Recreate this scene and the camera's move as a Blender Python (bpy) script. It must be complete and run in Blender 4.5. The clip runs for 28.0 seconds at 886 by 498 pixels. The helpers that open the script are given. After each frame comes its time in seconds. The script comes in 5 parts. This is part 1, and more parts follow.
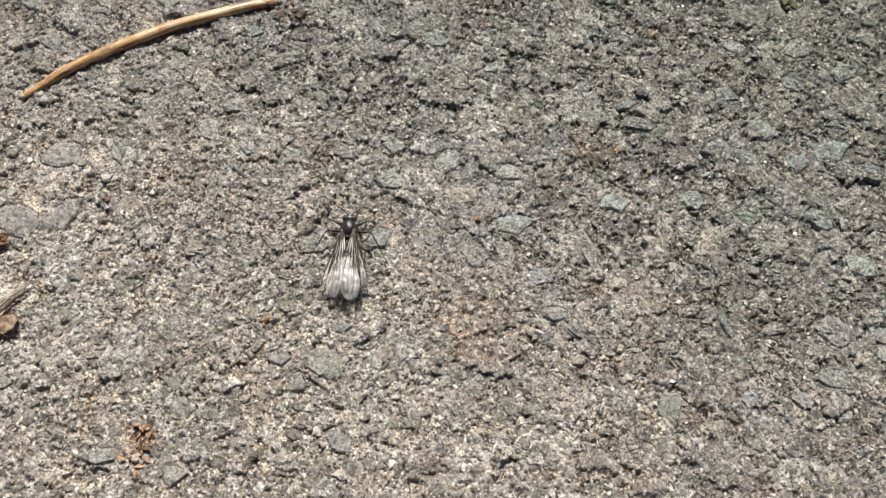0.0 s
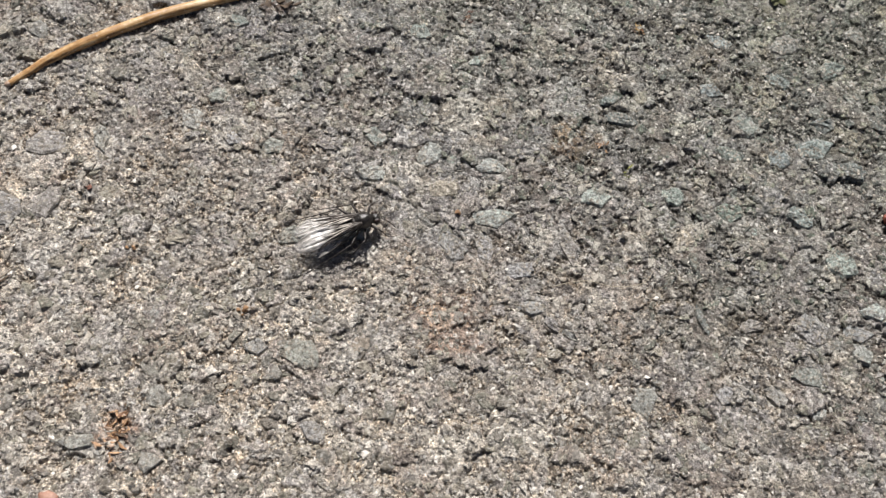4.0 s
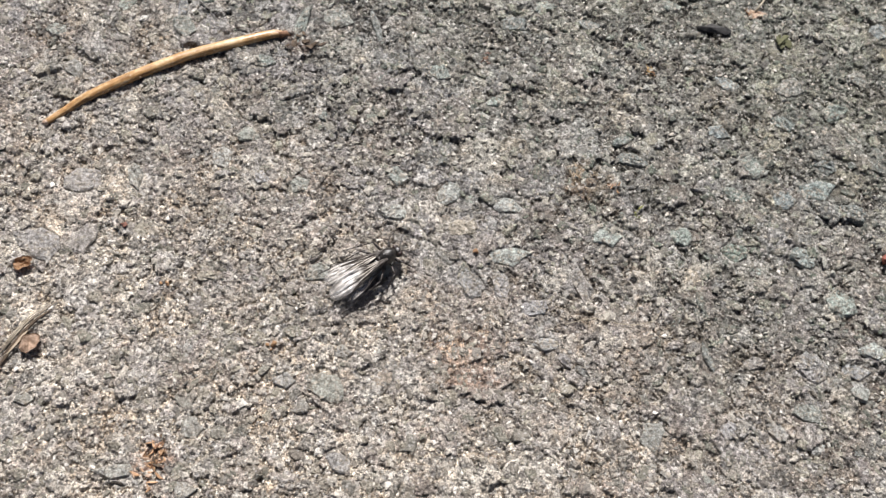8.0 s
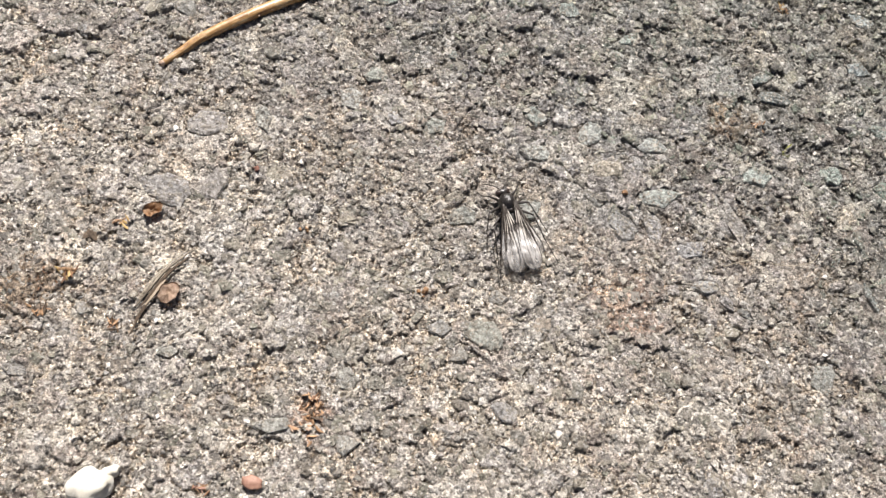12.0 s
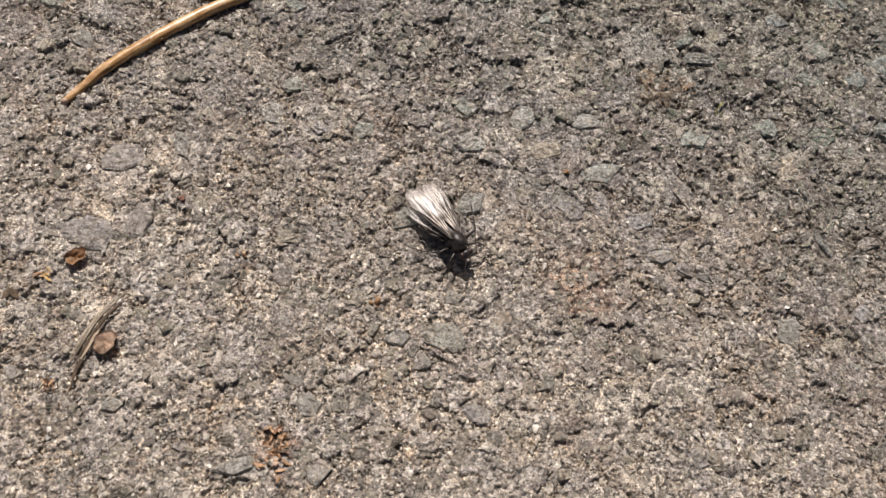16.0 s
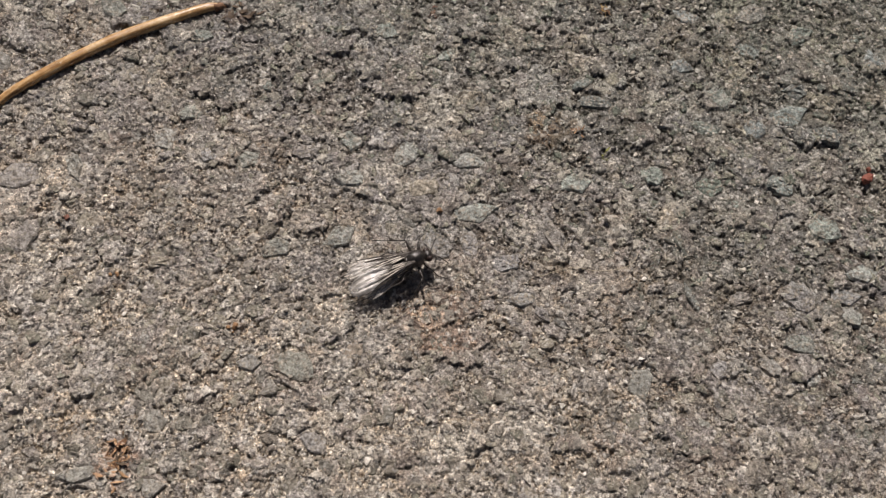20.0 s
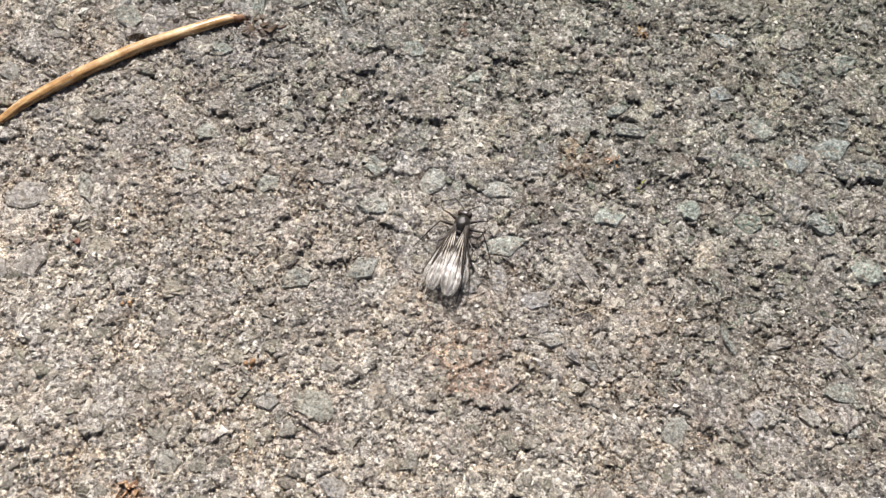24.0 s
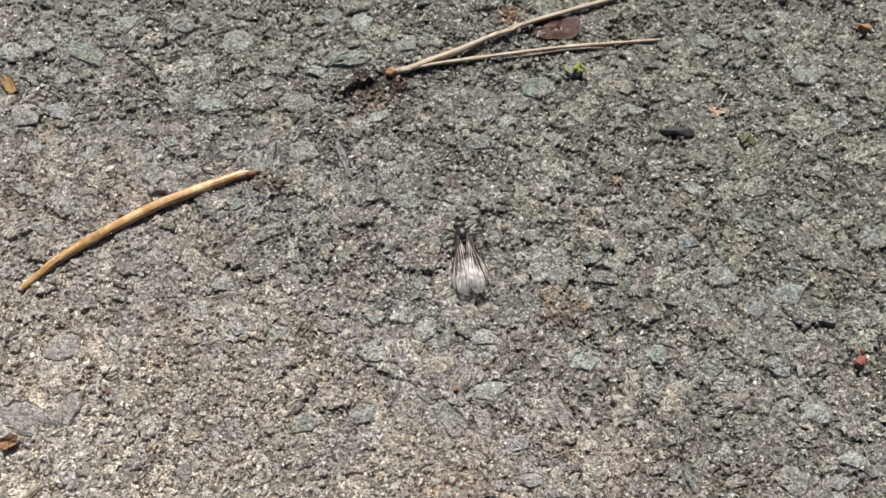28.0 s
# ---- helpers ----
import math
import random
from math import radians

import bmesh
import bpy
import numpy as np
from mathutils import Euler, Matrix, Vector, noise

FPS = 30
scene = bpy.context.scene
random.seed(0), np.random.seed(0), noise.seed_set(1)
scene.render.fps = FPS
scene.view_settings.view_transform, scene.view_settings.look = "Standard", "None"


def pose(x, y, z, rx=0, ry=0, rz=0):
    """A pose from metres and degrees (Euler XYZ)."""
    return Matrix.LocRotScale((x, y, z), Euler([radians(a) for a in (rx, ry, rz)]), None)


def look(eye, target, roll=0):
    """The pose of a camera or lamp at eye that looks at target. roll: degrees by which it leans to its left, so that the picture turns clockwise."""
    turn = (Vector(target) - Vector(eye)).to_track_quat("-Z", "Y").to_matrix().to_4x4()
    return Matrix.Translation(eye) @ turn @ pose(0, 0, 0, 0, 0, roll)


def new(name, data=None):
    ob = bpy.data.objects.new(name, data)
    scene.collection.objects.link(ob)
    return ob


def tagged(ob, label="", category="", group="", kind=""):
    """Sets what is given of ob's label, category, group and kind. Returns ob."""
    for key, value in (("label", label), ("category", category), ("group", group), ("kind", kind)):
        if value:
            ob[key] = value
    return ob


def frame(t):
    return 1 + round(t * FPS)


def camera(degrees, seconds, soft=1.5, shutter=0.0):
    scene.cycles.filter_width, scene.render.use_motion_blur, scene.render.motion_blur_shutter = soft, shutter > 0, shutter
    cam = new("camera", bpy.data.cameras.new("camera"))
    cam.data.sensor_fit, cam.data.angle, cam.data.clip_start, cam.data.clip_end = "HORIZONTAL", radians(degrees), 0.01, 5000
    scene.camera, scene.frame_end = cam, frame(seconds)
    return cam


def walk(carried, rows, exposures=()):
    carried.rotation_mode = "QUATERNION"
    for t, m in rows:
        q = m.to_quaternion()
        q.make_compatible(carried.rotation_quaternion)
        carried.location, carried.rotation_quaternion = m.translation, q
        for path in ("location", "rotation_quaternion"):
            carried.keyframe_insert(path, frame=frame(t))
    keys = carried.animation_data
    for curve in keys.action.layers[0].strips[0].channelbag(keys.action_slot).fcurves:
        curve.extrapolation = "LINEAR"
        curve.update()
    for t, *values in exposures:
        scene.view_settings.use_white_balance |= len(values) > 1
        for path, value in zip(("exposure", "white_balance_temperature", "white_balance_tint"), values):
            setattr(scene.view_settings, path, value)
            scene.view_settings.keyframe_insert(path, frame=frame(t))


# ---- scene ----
cam = camera(56.57, 28.0, soft=1.3)
cam.data.dof.use_dof = True
cam.data.dof.focus_distance = 0.086
cam.data.dof.aperture_fstop = 66.0

CAMERA_ROWS = [
    (0.0, pose(-0.00000, -0.03600, 0.08000, 23.90, -3.79, 5.77)),
    (0.5, pose(-0.00203, -0.03511, 0.07845, 23.74, -3.96, 6.07)),
    (1.0, pose(-0.00196, -0.03422, 0.07773, 23.28, -4.34, 6.05)),
    (1.5, pose(-0.00276, -0.03527, 0.07981, 23.55, -4.08, 6.41)),
    (2.0, pose(0.00039, -0.03550, 0.07921, 23.38, -4.09, 6.54)),
    (2.5, pose(0.00004, -0.03474, 0.07870, 23.08, -4.01, 6.76)),
    (4.5, pose(0.00343, -0.03668, 0.08101, 23.18, -3.67, 6.75)),
    (5.0, pose(0.00328, -0.03846, 0.07985, 23.24, -3.96, 6.85)),
    (5.5, pose(0.00034, -0.03744, 0.08236, 23.39, -3.92, 6.98)),
    (6.0, pose(0.00292, -0.03761, 0.08300, 23.38, -3.84, 7.04)),
    (6.5, pose(0.00055, -0.03526, 0.08383, 23.11, -3.91, 7.05)),
    (7.0, pose(0.00063, -0.03394, 0.08624, 22.74, -3.83, 7.31)),
    (7.5, pose(0.00002, -0.03532, 0.08695, 23.16, -3.77, 7.34)),
    (8.0, pose(0.00003, -0.03257, 0.08651, 22.37, -3.91, 7.30)),
    (8.5, pose(-0.00406, -0.03240, 0.08434, 22.21, -4.18, 7.36)),
    (9.0, pose(-0.00404, -0.03564, 0.08426, 22.66, -4.51, 7.20)),
    (9.5, pose(-0.00535, -0.03796, 0.08461, 22.07, -4.33, 7.37)),
    (10.0, pose(-0.01041, -0.03555, 0.08718, 22.31, -4.15, 7.48)),
    (10.5, pose(-0.01166, -0.03723, 0.08541, 22.29, -4.36, 7.75)),
    (11.0, pose(-0.01295, -0.03598, 0.08300, 22.44, -4.43, 7.86)),
    (11.5, pose(-0.01457, -0.03846, 0.08174, 21.88, -4.87, 8.05)),
    (13.5, pose(-0.02703, -0.03349, 0.06889, 22.47, -4.70, -5.88)),
    (14.0, pose(-0.02727, -0.03326, 0.07228, 22.42, -5.20, -5.22)),
    (14.5, pose(-0.02081, -0.03536, 0.07278, 22.66, -4.95, -4.44)),
    (15.0, pose(-0.01855, -0.04008, 0.07209, 23.57, -4.85, -4.49)),
    (15.5, pose(-0.01568, -0.03897, 0.07021, 23.66, -5.02, -3.68)),
    (16.0, pose(-0.01790, -0.03687, 0.07547, 23.22, -5.73, -3.15)),
    (16.5, pose(-0.01451, -0.03579, 0.07902, 23.33, -5.16, -1.54)),
    (17.0, pose(-0.00823, -0.03621, 0.07855, 23.06, -4.37, -0.65)),
    (17.5, pose(-0.01203, -0.03437, 0.08047, 22.77, -4.70, -0.31)),
    (18.0, pose(-0.00858, -0.03471, 0.07739, 23.21, -4.28, 0.38)),
    (18.5, pose(-0.00432, -0.03384, 0.07699, 22.34, -4.18, 0.93)),
    (19.0, pose(0.00033, -0.03507, 0.07701, 22.46, -3.59, 1.34)),
    (19.5, pose(0.00313, -0.03709, 0.07684, 22.39, -2.89, 1.71)),
    (20.0, pose(0.00310, -0.03431, 0.08103, 22.49, -2.56, 1.87)),
    (20.5, pose(0.00354, -0.03455, 0.08315, 22.49, -2.40, 2.00)),
    (21.0, pose(0.00644, -0.03137, 0.08239, 22.21, -2.34, 2.07)),
    (21.5, pose(0.00199, -0.03055, 0.08182, 21.50, -2.56, 1.95)),
    (23.5, pose(-0.00115, -0.02951, 0.08171, 21.42, -3.11, 3.00)),
    (24.0, pose(-0.00035, -0.02817, 0.07925, 21.30, -3.35, 3.10)),
    (24.5, pose(-0.00097, -0.02698, 0.07892, 21.15, -3.61, 3.07)),
    (25.0, pose(-0.00086, -0.02350, 0.08477, 20.56, -3.01, 3.05)),
    (25.5, pose(0.00240, -0.02498, 0.08745, 21.27, -2.45, 3.33)),
    (26.0, pose(0.00572, -0.02521, 0.08570, 21.90, -2.72, 3.30)),
    (26.5, pose(0.00419, -0.02190, 0.08731, 21.15, -2.61, 3.40)),
    (27.0, pose(0.00231, -0.02051, 0.08872, 21.86, -2.83, 3.33)),
    (27.5, pose(0.00235, -0.01593, 0.09336, 21.34, -2.66, 3.22)),
    (28.0, pose(0.00030, -0.01602, 0.09437, 21.35, -2.68, 3.21)),
]
# (seconds, stops, kelvin, tint)
EXPOSURES = [
    (0, 0.26, 6255, 10), (1, 0.24, 6255, 10), (2, 0.22, 6255, 10), (2.5, 0.24, 6255, 10.5), (4.5, 0.22, 6155, 13),
    (5, 0.22, 6135, 13.5), (6, 0.36, 6105, 13.5), (7, 0.40, 6105, 13), (8, 0.41, 6135, 13.5), (9, 0.42, 6205, 13.5),
    (10, 0.42, 6205, 13.5), (11, 0.50, 6225, 13.5), (11.5, 0.53, 6255, 13.5), (13.5, 0.33, 6415, 15.5), (14, 0.17, 6515, 16.5),
    (15, 0.27, 6565, 17), (16, 0.02, 6675, 17.5), (17, 0.14, 6525, 16.5), (18, -0.11, 6565, 16.5), (19, 0.31, 6485, 16),
    (20, -0.19, 6605, 16.5), (21, 0.31, 6450, 13.5), (21.5, 0.33, 6455, 13.5), (23.5, 0.49, 6355, 13.5), (24, 0.49, 6335, 13.5),
    (25, 0.27, 6425, 13.5), (26, 0.17, 6385, 12.5), (27, 0.22, 6265, 13.5), (28, 0.24, 6185, 12),
]
walk(cam, CAMERA_ROWS, EXPOSURES)

# ---- light ----
SUN_AZ, SUN_EL = radians(100), radians(50)          # azimuth counted from +x towards +y
world = bpy.data.worlds.new("sky")
scene.world = world
world.use_nodes = True
wn = world.node_tree
sky = wn.nodes.new("ShaderNodeTexSky")
sky.sky_type, sky.sun_disc = "NISHITA", False
sky.sun_elevation, sky.sun_rotation = SUN_EL, radians(90) - SUN_AZ
sky.air_density, sky.dust_density, sky.ozone_density = 0.6, 5.0, 0.3
wn.links.new(sky.outputs[0], wn.nodes["Background"].inputs[0])
wn.nodes["Background"].inputs[1].default_value = 0.036
sun = new("sun", bpy.data.lights.new("sun", "SUN"))
sun.data.energy, sun.data.angle, sun.data.color = 5.0, radians(0.9), (1.0, 0.95, 0.87)
sun.matrix_world = look((math.cos(SUN_AZ) * math.cos(SUN_EL), math.sin(SUN_AZ) * math.cos(SUN_EL), math.sin(SUN_EL)), (0, 0, 0))

MM = 0.001


# ---- materials ----
class Graph:
    """A short way to write a node material."""

    def __init__(self, name):
        self.mat = bpy.data.materials.new(name)
        self.mat.use_nodes = True
        self.tree = self.mat.node_tree
        self.bsdf = self.tree.nodes["Principled BSDF"]

    def node(self, kind, **sets):
        n = self.tree.nodes.new(kind)
        for k, v in sets.items():
            if k in ("operation", "blend_type"):
                if k == "operation":
                    n.operation = v
                else:
                    n.blend_type = v
            elif k == "feature":
                n.feature = v
            elif k == "data_type":
                n.data_type = v
            elif k == "attribute":
                n.attribute_name = v
        return n

    def link(self, a, b):
        self.tree.links.new(a, b)

    def put(self, socket, value):
        if hasattr(value, "links"):
            self.link(value, socket)
        else:
            socket.default_value = value

    def coords(self):
        return self.node("ShaderNodeTexCoord").outputs["Object"]

    def noise(self, scale, detail=4.0, rough=0.6, co=None):
        n = self.node("ShaderNodeTexNoise")
        self.link(co or self.coords(), n.inputs["Vector"])
        n.inputs["Scale"].default_value, n.inputs["Detail"].default_value, n.inputs["Roughness"].default_value = scale, detail, rough
        return n.outputs["Fac"]

    def voronoi(self, scale, co=None, out="Color"):
        n = self.node("ShaderNodeTexVoronoi")
        self.link(co or self.coords(), n.inputs["Vector"])
        n.inputs["Scale"].default_value = scale
        return n.outputs[out]

    def ramp(self, fac, *stops):
        n = self.node("ShaderNodeValToRGB")
        self.link(fac, n.inputs[0])
        while len(n.color_ramp.elements) < len(stops):
            n.color_ramp.elements.new(0.5)
        for e, (p, c) in zip(n.color_ramp.elements, stops):
            e.position, e.color = p, (c, c, c, 1) if isinstance(c, (int, float)) else (*c, 1)
        return n.outputs["Color"]

    def mix(self, fac, a, b, mode="MIX"):
        n = self.node("ShaderNodeMix", data_type="RGBA")
        n.blend_type = mode
        self.put(n.inputs[0], fac)
        self.put(n.inputs[6], a if hasattr(a, "links") else (*a, 1))
        self.put(n.inputs[7], b if hasattr(b, "links") else (*b, 1))
        return n.outputs[2]

    def math(self, op, a, b=0.0):
        n = self.node("ShaderNodeMath", operation=op)
        self.put(n.inputs[0], a)
        self.put(n.inputs[1], b)
        return n.outputs[0]

    def bump(self, height, strength, distance):
        n = self.node("ShaderNodeBump")
        self.link(height, n.inputs["Height"])
        n.inputs["Strength"].default_value, n.inputs["Distance"].default_value = strength, distance
        self.link(n.outputs[0], self.bsdf.inputs["Normal"])

    def facets(self, scale, co):
        """Height of many small tilted faces, as on broken mineral grains; and the faces' chances."""
        n = self.node("ShaderNodeTexVoronoi")
        self.link(co, n.inputs["Vector"])
        n.inputs["Scale"].default_value = scale
        off = self.node("ShaderNodeVectorMath", operation="SUBTRACT")
        self.link(co, off.inputs[0])
        self.link(n.outputs["Position"], off.inputs[1])
        tilt = self.node("ShaderNodeVectorMath", operation="SUBTRACT")
        self.link(n.outputs["Color"], tilt.inputs[0])
        tilt.inputs[1].default_value = (0.5, 0.5, 0.5)
        dot = self.node("ShaderNodeVectorMath", operation="DOT_PRODUCT")
        self.link(off.outputs[0], dot.inputs[0])
        self.link(tilt.outputs[0], dot.inputs[1])
        return dot.outputs["Value"], n.outputs["Color"]

    def nearby(self, co):
        """One round the middle of the place, none further out, where the surface is mixed."""
        away = self.node("ShaderNodeVectorMath", operation="LENGTH")
        self.link(co, away.inputs[0])
        return self.ramp(away.outputs["Value"], (0.10, 1.0), (0.26, 0.0))

    def dust_and_light(self, co):
        """Where sandy dust lies: in patches, thicker on one side of the place; its slope also paints uneven light into
        the colour.
        """
        sepc = self.node("ShaderNodeSeparateXYZ")
        self.link(co, sepc.inputs[0])
        slope = self.math("ADD", self.math("MULTIPLY", sepc.outputs[0], -10.0), self.math("MULTIPLY", sepc.outputs[1], -20.0))
        slope = self.math("MULTIPLY", self.math("MINIMUM", self.math("MAXIMUM", slope, -0.7), 0.95), self.nearby(co))
        patch = self.math("ADD", slope, self.math("MULTIPLY", self.noise(70, 6, 0.7, co), 1.35))
        return self.math("ADD", patch, self.math("MULTIPLY", self.math("SUBTRACT", self.noise(1.6, 5, 0.6, co), 0.5), 0.7))

    def finish(self, colour, rough=0.7, spec=0.5):
        self.put(self.bsdf.inputs["Base Color"], colour if hasattr(colour, "links") else (*colour, 1))
        self.put(self.bsdf.inputs["Roughness"], rough)
        self.put(self.bsdf.inputs["Specular IOR Level"], spec)
        return self.mat


def ground_material():
    g = Graph("weathered asphalt")
    co = g.coords()
    sep = g.node("ShaderNodeSeparateColor")
    g.link(g.voronoi(4300, co), sep.inputs[0])
    sep2 = g.node("ShaderNodeSeparateColor")
    g.link(g.voronoi(1700, co), sep2.inputs[0])
    # sandy binder, grain by grain
    dust = g.ramp(sep.outputs[0], (0.0, (0.12, 0.094, 0.070)), (0.28, (0.31, 0.268, 0.212)), (0.62, (0.52, 0.46, 0.37)), (0.86, (0.70, 0.64, 0.54)), (1.0, (0.84, 0.795, 0.71)))
    tar = g.ramp(sep.outputs[1], (0.0, (0.028, 0.019, 0.015)), (0.4, (0.088, 0.074, 0.066)), (0.8, (0.20, 0.182, 0.166)), (0.92, (0.37, 0.35, 0.318)), (1.0, (0.58, 0.56, 0.52)))
    patch = g.dust_and_light(co)
    where = g.ramp(patch, (0.24, 0.0), (0.86, 1.0))
    base = g.mix(where, tar, dust)
    # grey stones that show through
    att = g.node("ShaderNodeAttribute", attribute="stone_tone")
    stone = g.ramp(att.outputs["Fac"], (0.1, (0.10, 0.10, 0.096)), (0.3, (0.188, 0.186, 0.173)), (0.44, (0.262, 0.254, 0.253)), (0.56, (0.256, 0.232, 0.217)), (0.68, (0.36, 0.352, 0.335)), (0.9, (0.50, 0.47, 0.41)))
    stone = g.mix(1.0, stone, g.ramp(g.noise(2600, 6, 0.8, co), (0.32, 0.5), (0.5, 1.0), (0.68, 1.6)), "MULTIPLY")
    att2 = g.node("ShaderNodeAttribute", attribute="stone_mask")
    m = g.math("MULTIPLY", att2.outputs["Fac"], g.ramp(g.noise(900, 5, 0.75, co), (0.32, 0.5), (0.48, 1.0)))
    m = g.math("MULTIPLY", m, g.ramp(where, (0.0, 1.0), (1.0, 0.72)))
    col = g.mix(m, base, stone)
    col = g.mix(1.0, col, g.ramp(sep2.outputs[0], (0.0, 0.62), (0.35, 0.9), (0.7, 1.06), (1.0, 1.42)), "MULTIPLY")
    # a thin green tint where there is less dust; to one side it darkens too, dimmer light put into the colour
    far = g.node("ShaderNodeSeparateXYZ")
    g.link(co, far.inputs[0])
    dim_green = g.math("ADD", g.math("MULTIPLY", far.outputs[0], 7.0), g.math("MULTIPLY", far.outputs[1], 16.0))
    dim_green = g.math("ADD", g.math("MULTIPLY", g.math("MAXIMUM", g.math("MINIMUM", dim_green, 1.2), -1.2), g.nearby(co)), g.math("MULTIPLY", g.noise(60, 5, 0.7, co), 1.0))
    dim_green = g.ramp(g.math("MULTIPLY", dim_green, 0.5), (0.36, 0.0), (0.66, 0.9))
    col = g.mix(dim_green, col, g.mix(1.0, col, (0.66, 0.72, 0.64), "MULTIPLY"))
    col = g.mix(g.math("MULTIPLY", g.ramp(g.noise(45, 5, 0.7, co), (0.40, 0.0), (0.60, 0.65)), g.ramp(patch, (0.3, 1.0), (0.75, 0.0))), col, g.mix(0.6, (0.13, 0.15, 0.105), col))
    # rust-brown stains
    col = g.mix(g.ramp(g.noise(58, 6, 0.75, co), (0.52, 0.0), (0.70, 0.45)), col, g.mix(1.0, col, (1.0, 0.82, 0.66), "MULTIPLY"))
    col = g.mix(1.0, col, g.ramp(g.noise(5200, 4, 0.8, co), (0.34, 0.48), (0.5, 0.97), (0.66, 1.62)), "MULTIPLY")
    # brown-violet grime in patches a few millimetres wide, lighter washed spots between
    col = g.mix(g.ramp(g.noise(170, 4, 0.65, co), (0.46, 0.0), (0.60, 0.7)), col, g.mix(1.0, col, (0.76, 0.68, 0.60), "MULTIPLY"))
    col = g.mix(g.ramp(g.noise(230, 4, 0.65, co), (0.52, 0.0), (0.66, 0.7)), col, g.mix(1.0, col, (1.30, 1.27, 1.22), "MULTIPLY"))
    # damp brown soil and rust round the litter
    for sx, sy, sr, tint in ((-8.4, 43.2, 4.6, (0.42, 0.31, 0.24)), (-4.4, 44.2, 2.4, (0.42, 0.31, 0.24)), (-24.6, -23.8, 2.3, (0.72, 0.50, 0.38)), (-52.6, -14.4, 4.2, (0.60, 0.49, 0.38)), (10.0, 56.4, 2.4, (0.55, 0.38, 0.26)), (-20.0, 28.6, 2.2, (0.6, 0.48, 0.42)), (5.5, -8.5, 4.4, (0.92, 0.75, 0.64)), (17.0, 15.0, 3.0, (0.8, 0.62, 0.45))):
        near = g.node("ShaderNodeVectorMath", operation="DISTANCE")
        g.link(co, near.inputs[0])
        near.inputs[1].default_value = (sx * MM, sy * MM, 0.0)
        edge = g.math("ADD", g.math("MULTIPLY", near.outputs["Value"], 1000 / sr), g.math("MULTIPLY", g.math("SUBTRACT", g.noise(420, 5, 0.7, co), 0.5), 2.4))
        col = g.mix(g.ramp(edge, (0.55, 0.85), (1.0, 0.0)), col, g.mix(1.0, col, tint, "MULTIPLY"))
    # brighter where the dust lies thickest: stronger light painted into the sand
    col = g.mix(g.ramp(patch, (0.9, 0.0), (1.5, 0.7)), col, g.mix(1.0, col, (1.26, 1.25, 1.24), "MULTIPLY"))
    # pale quartz flecks, with glints painted in as near-white colour
    col = g.mix(g.ramp(sep2.outputs[2], (0.90, 0.0), (0.93, 0.8)), col, g.mix(0.6, (0.74, 0.71, 0.64), col))
    sep3 = g.node("ShaderNodeSeparateColor")
    g.link(g.voronoi(3100, co), sep3.inputs[0])
    col = g.mix(g.ramp(sep3.outputs[0], (0.94, 0.0), (0.96, 0.55)), col, (0.76, 0.74, 0.69))
    col = g.mix(g.ramp(sep3.outputs[1], (0.91, 0.0), (0.94, 0.6)), col, (0.05, 0.036, 0.029))
    # broken grains, coarse and fine: heights in metres
    wob = g.node("ShaderNodeTexNoise")
    g.link(co, wob.inputs["Vector"])
    wob.inputs["Scale"].default_value, wob.inputs["Detail"].default_value = 2600, 2.0
    bent = g.node("ShaderNodeVectorMath", operation="MULTIPLY_ADD")
    g.link(wob.outputs["Color"], bent.inputs[0])
    bent.inputs[1].default_value = (0.00035, 0.00035, 0.00035)
    g.link(co, bent.inputs[2])
    f1, tint1 = g.facets(1500, bent.outputs[0])
    f2, tint2 = g.facets(3300, bent.outputs[0])
    loose = g.ramp(m, (0.2, 1.0), (0.85, 0.4))
    h = g.math("MULTIPLY", g.math("ADD", g.math("MULTIPLY", f1, 1.7), g.math("MULTIPLY", f2, 2.6)), loose)
    h = g.math("ADD", h, g.math("MULTIPLY", g.noise(6500, 4, 0.75, co), 0.00016))
    h = g.math("ADD", h, g.math("MULTIPLY", sep.outputs[0], 0.00006))
    g.bump(h, 1.0, 1.0)
    return g.finish(col, g.ramp(sep.outputs[2], (0.0, 0.25), (1.0, 0.75)), 0.6)


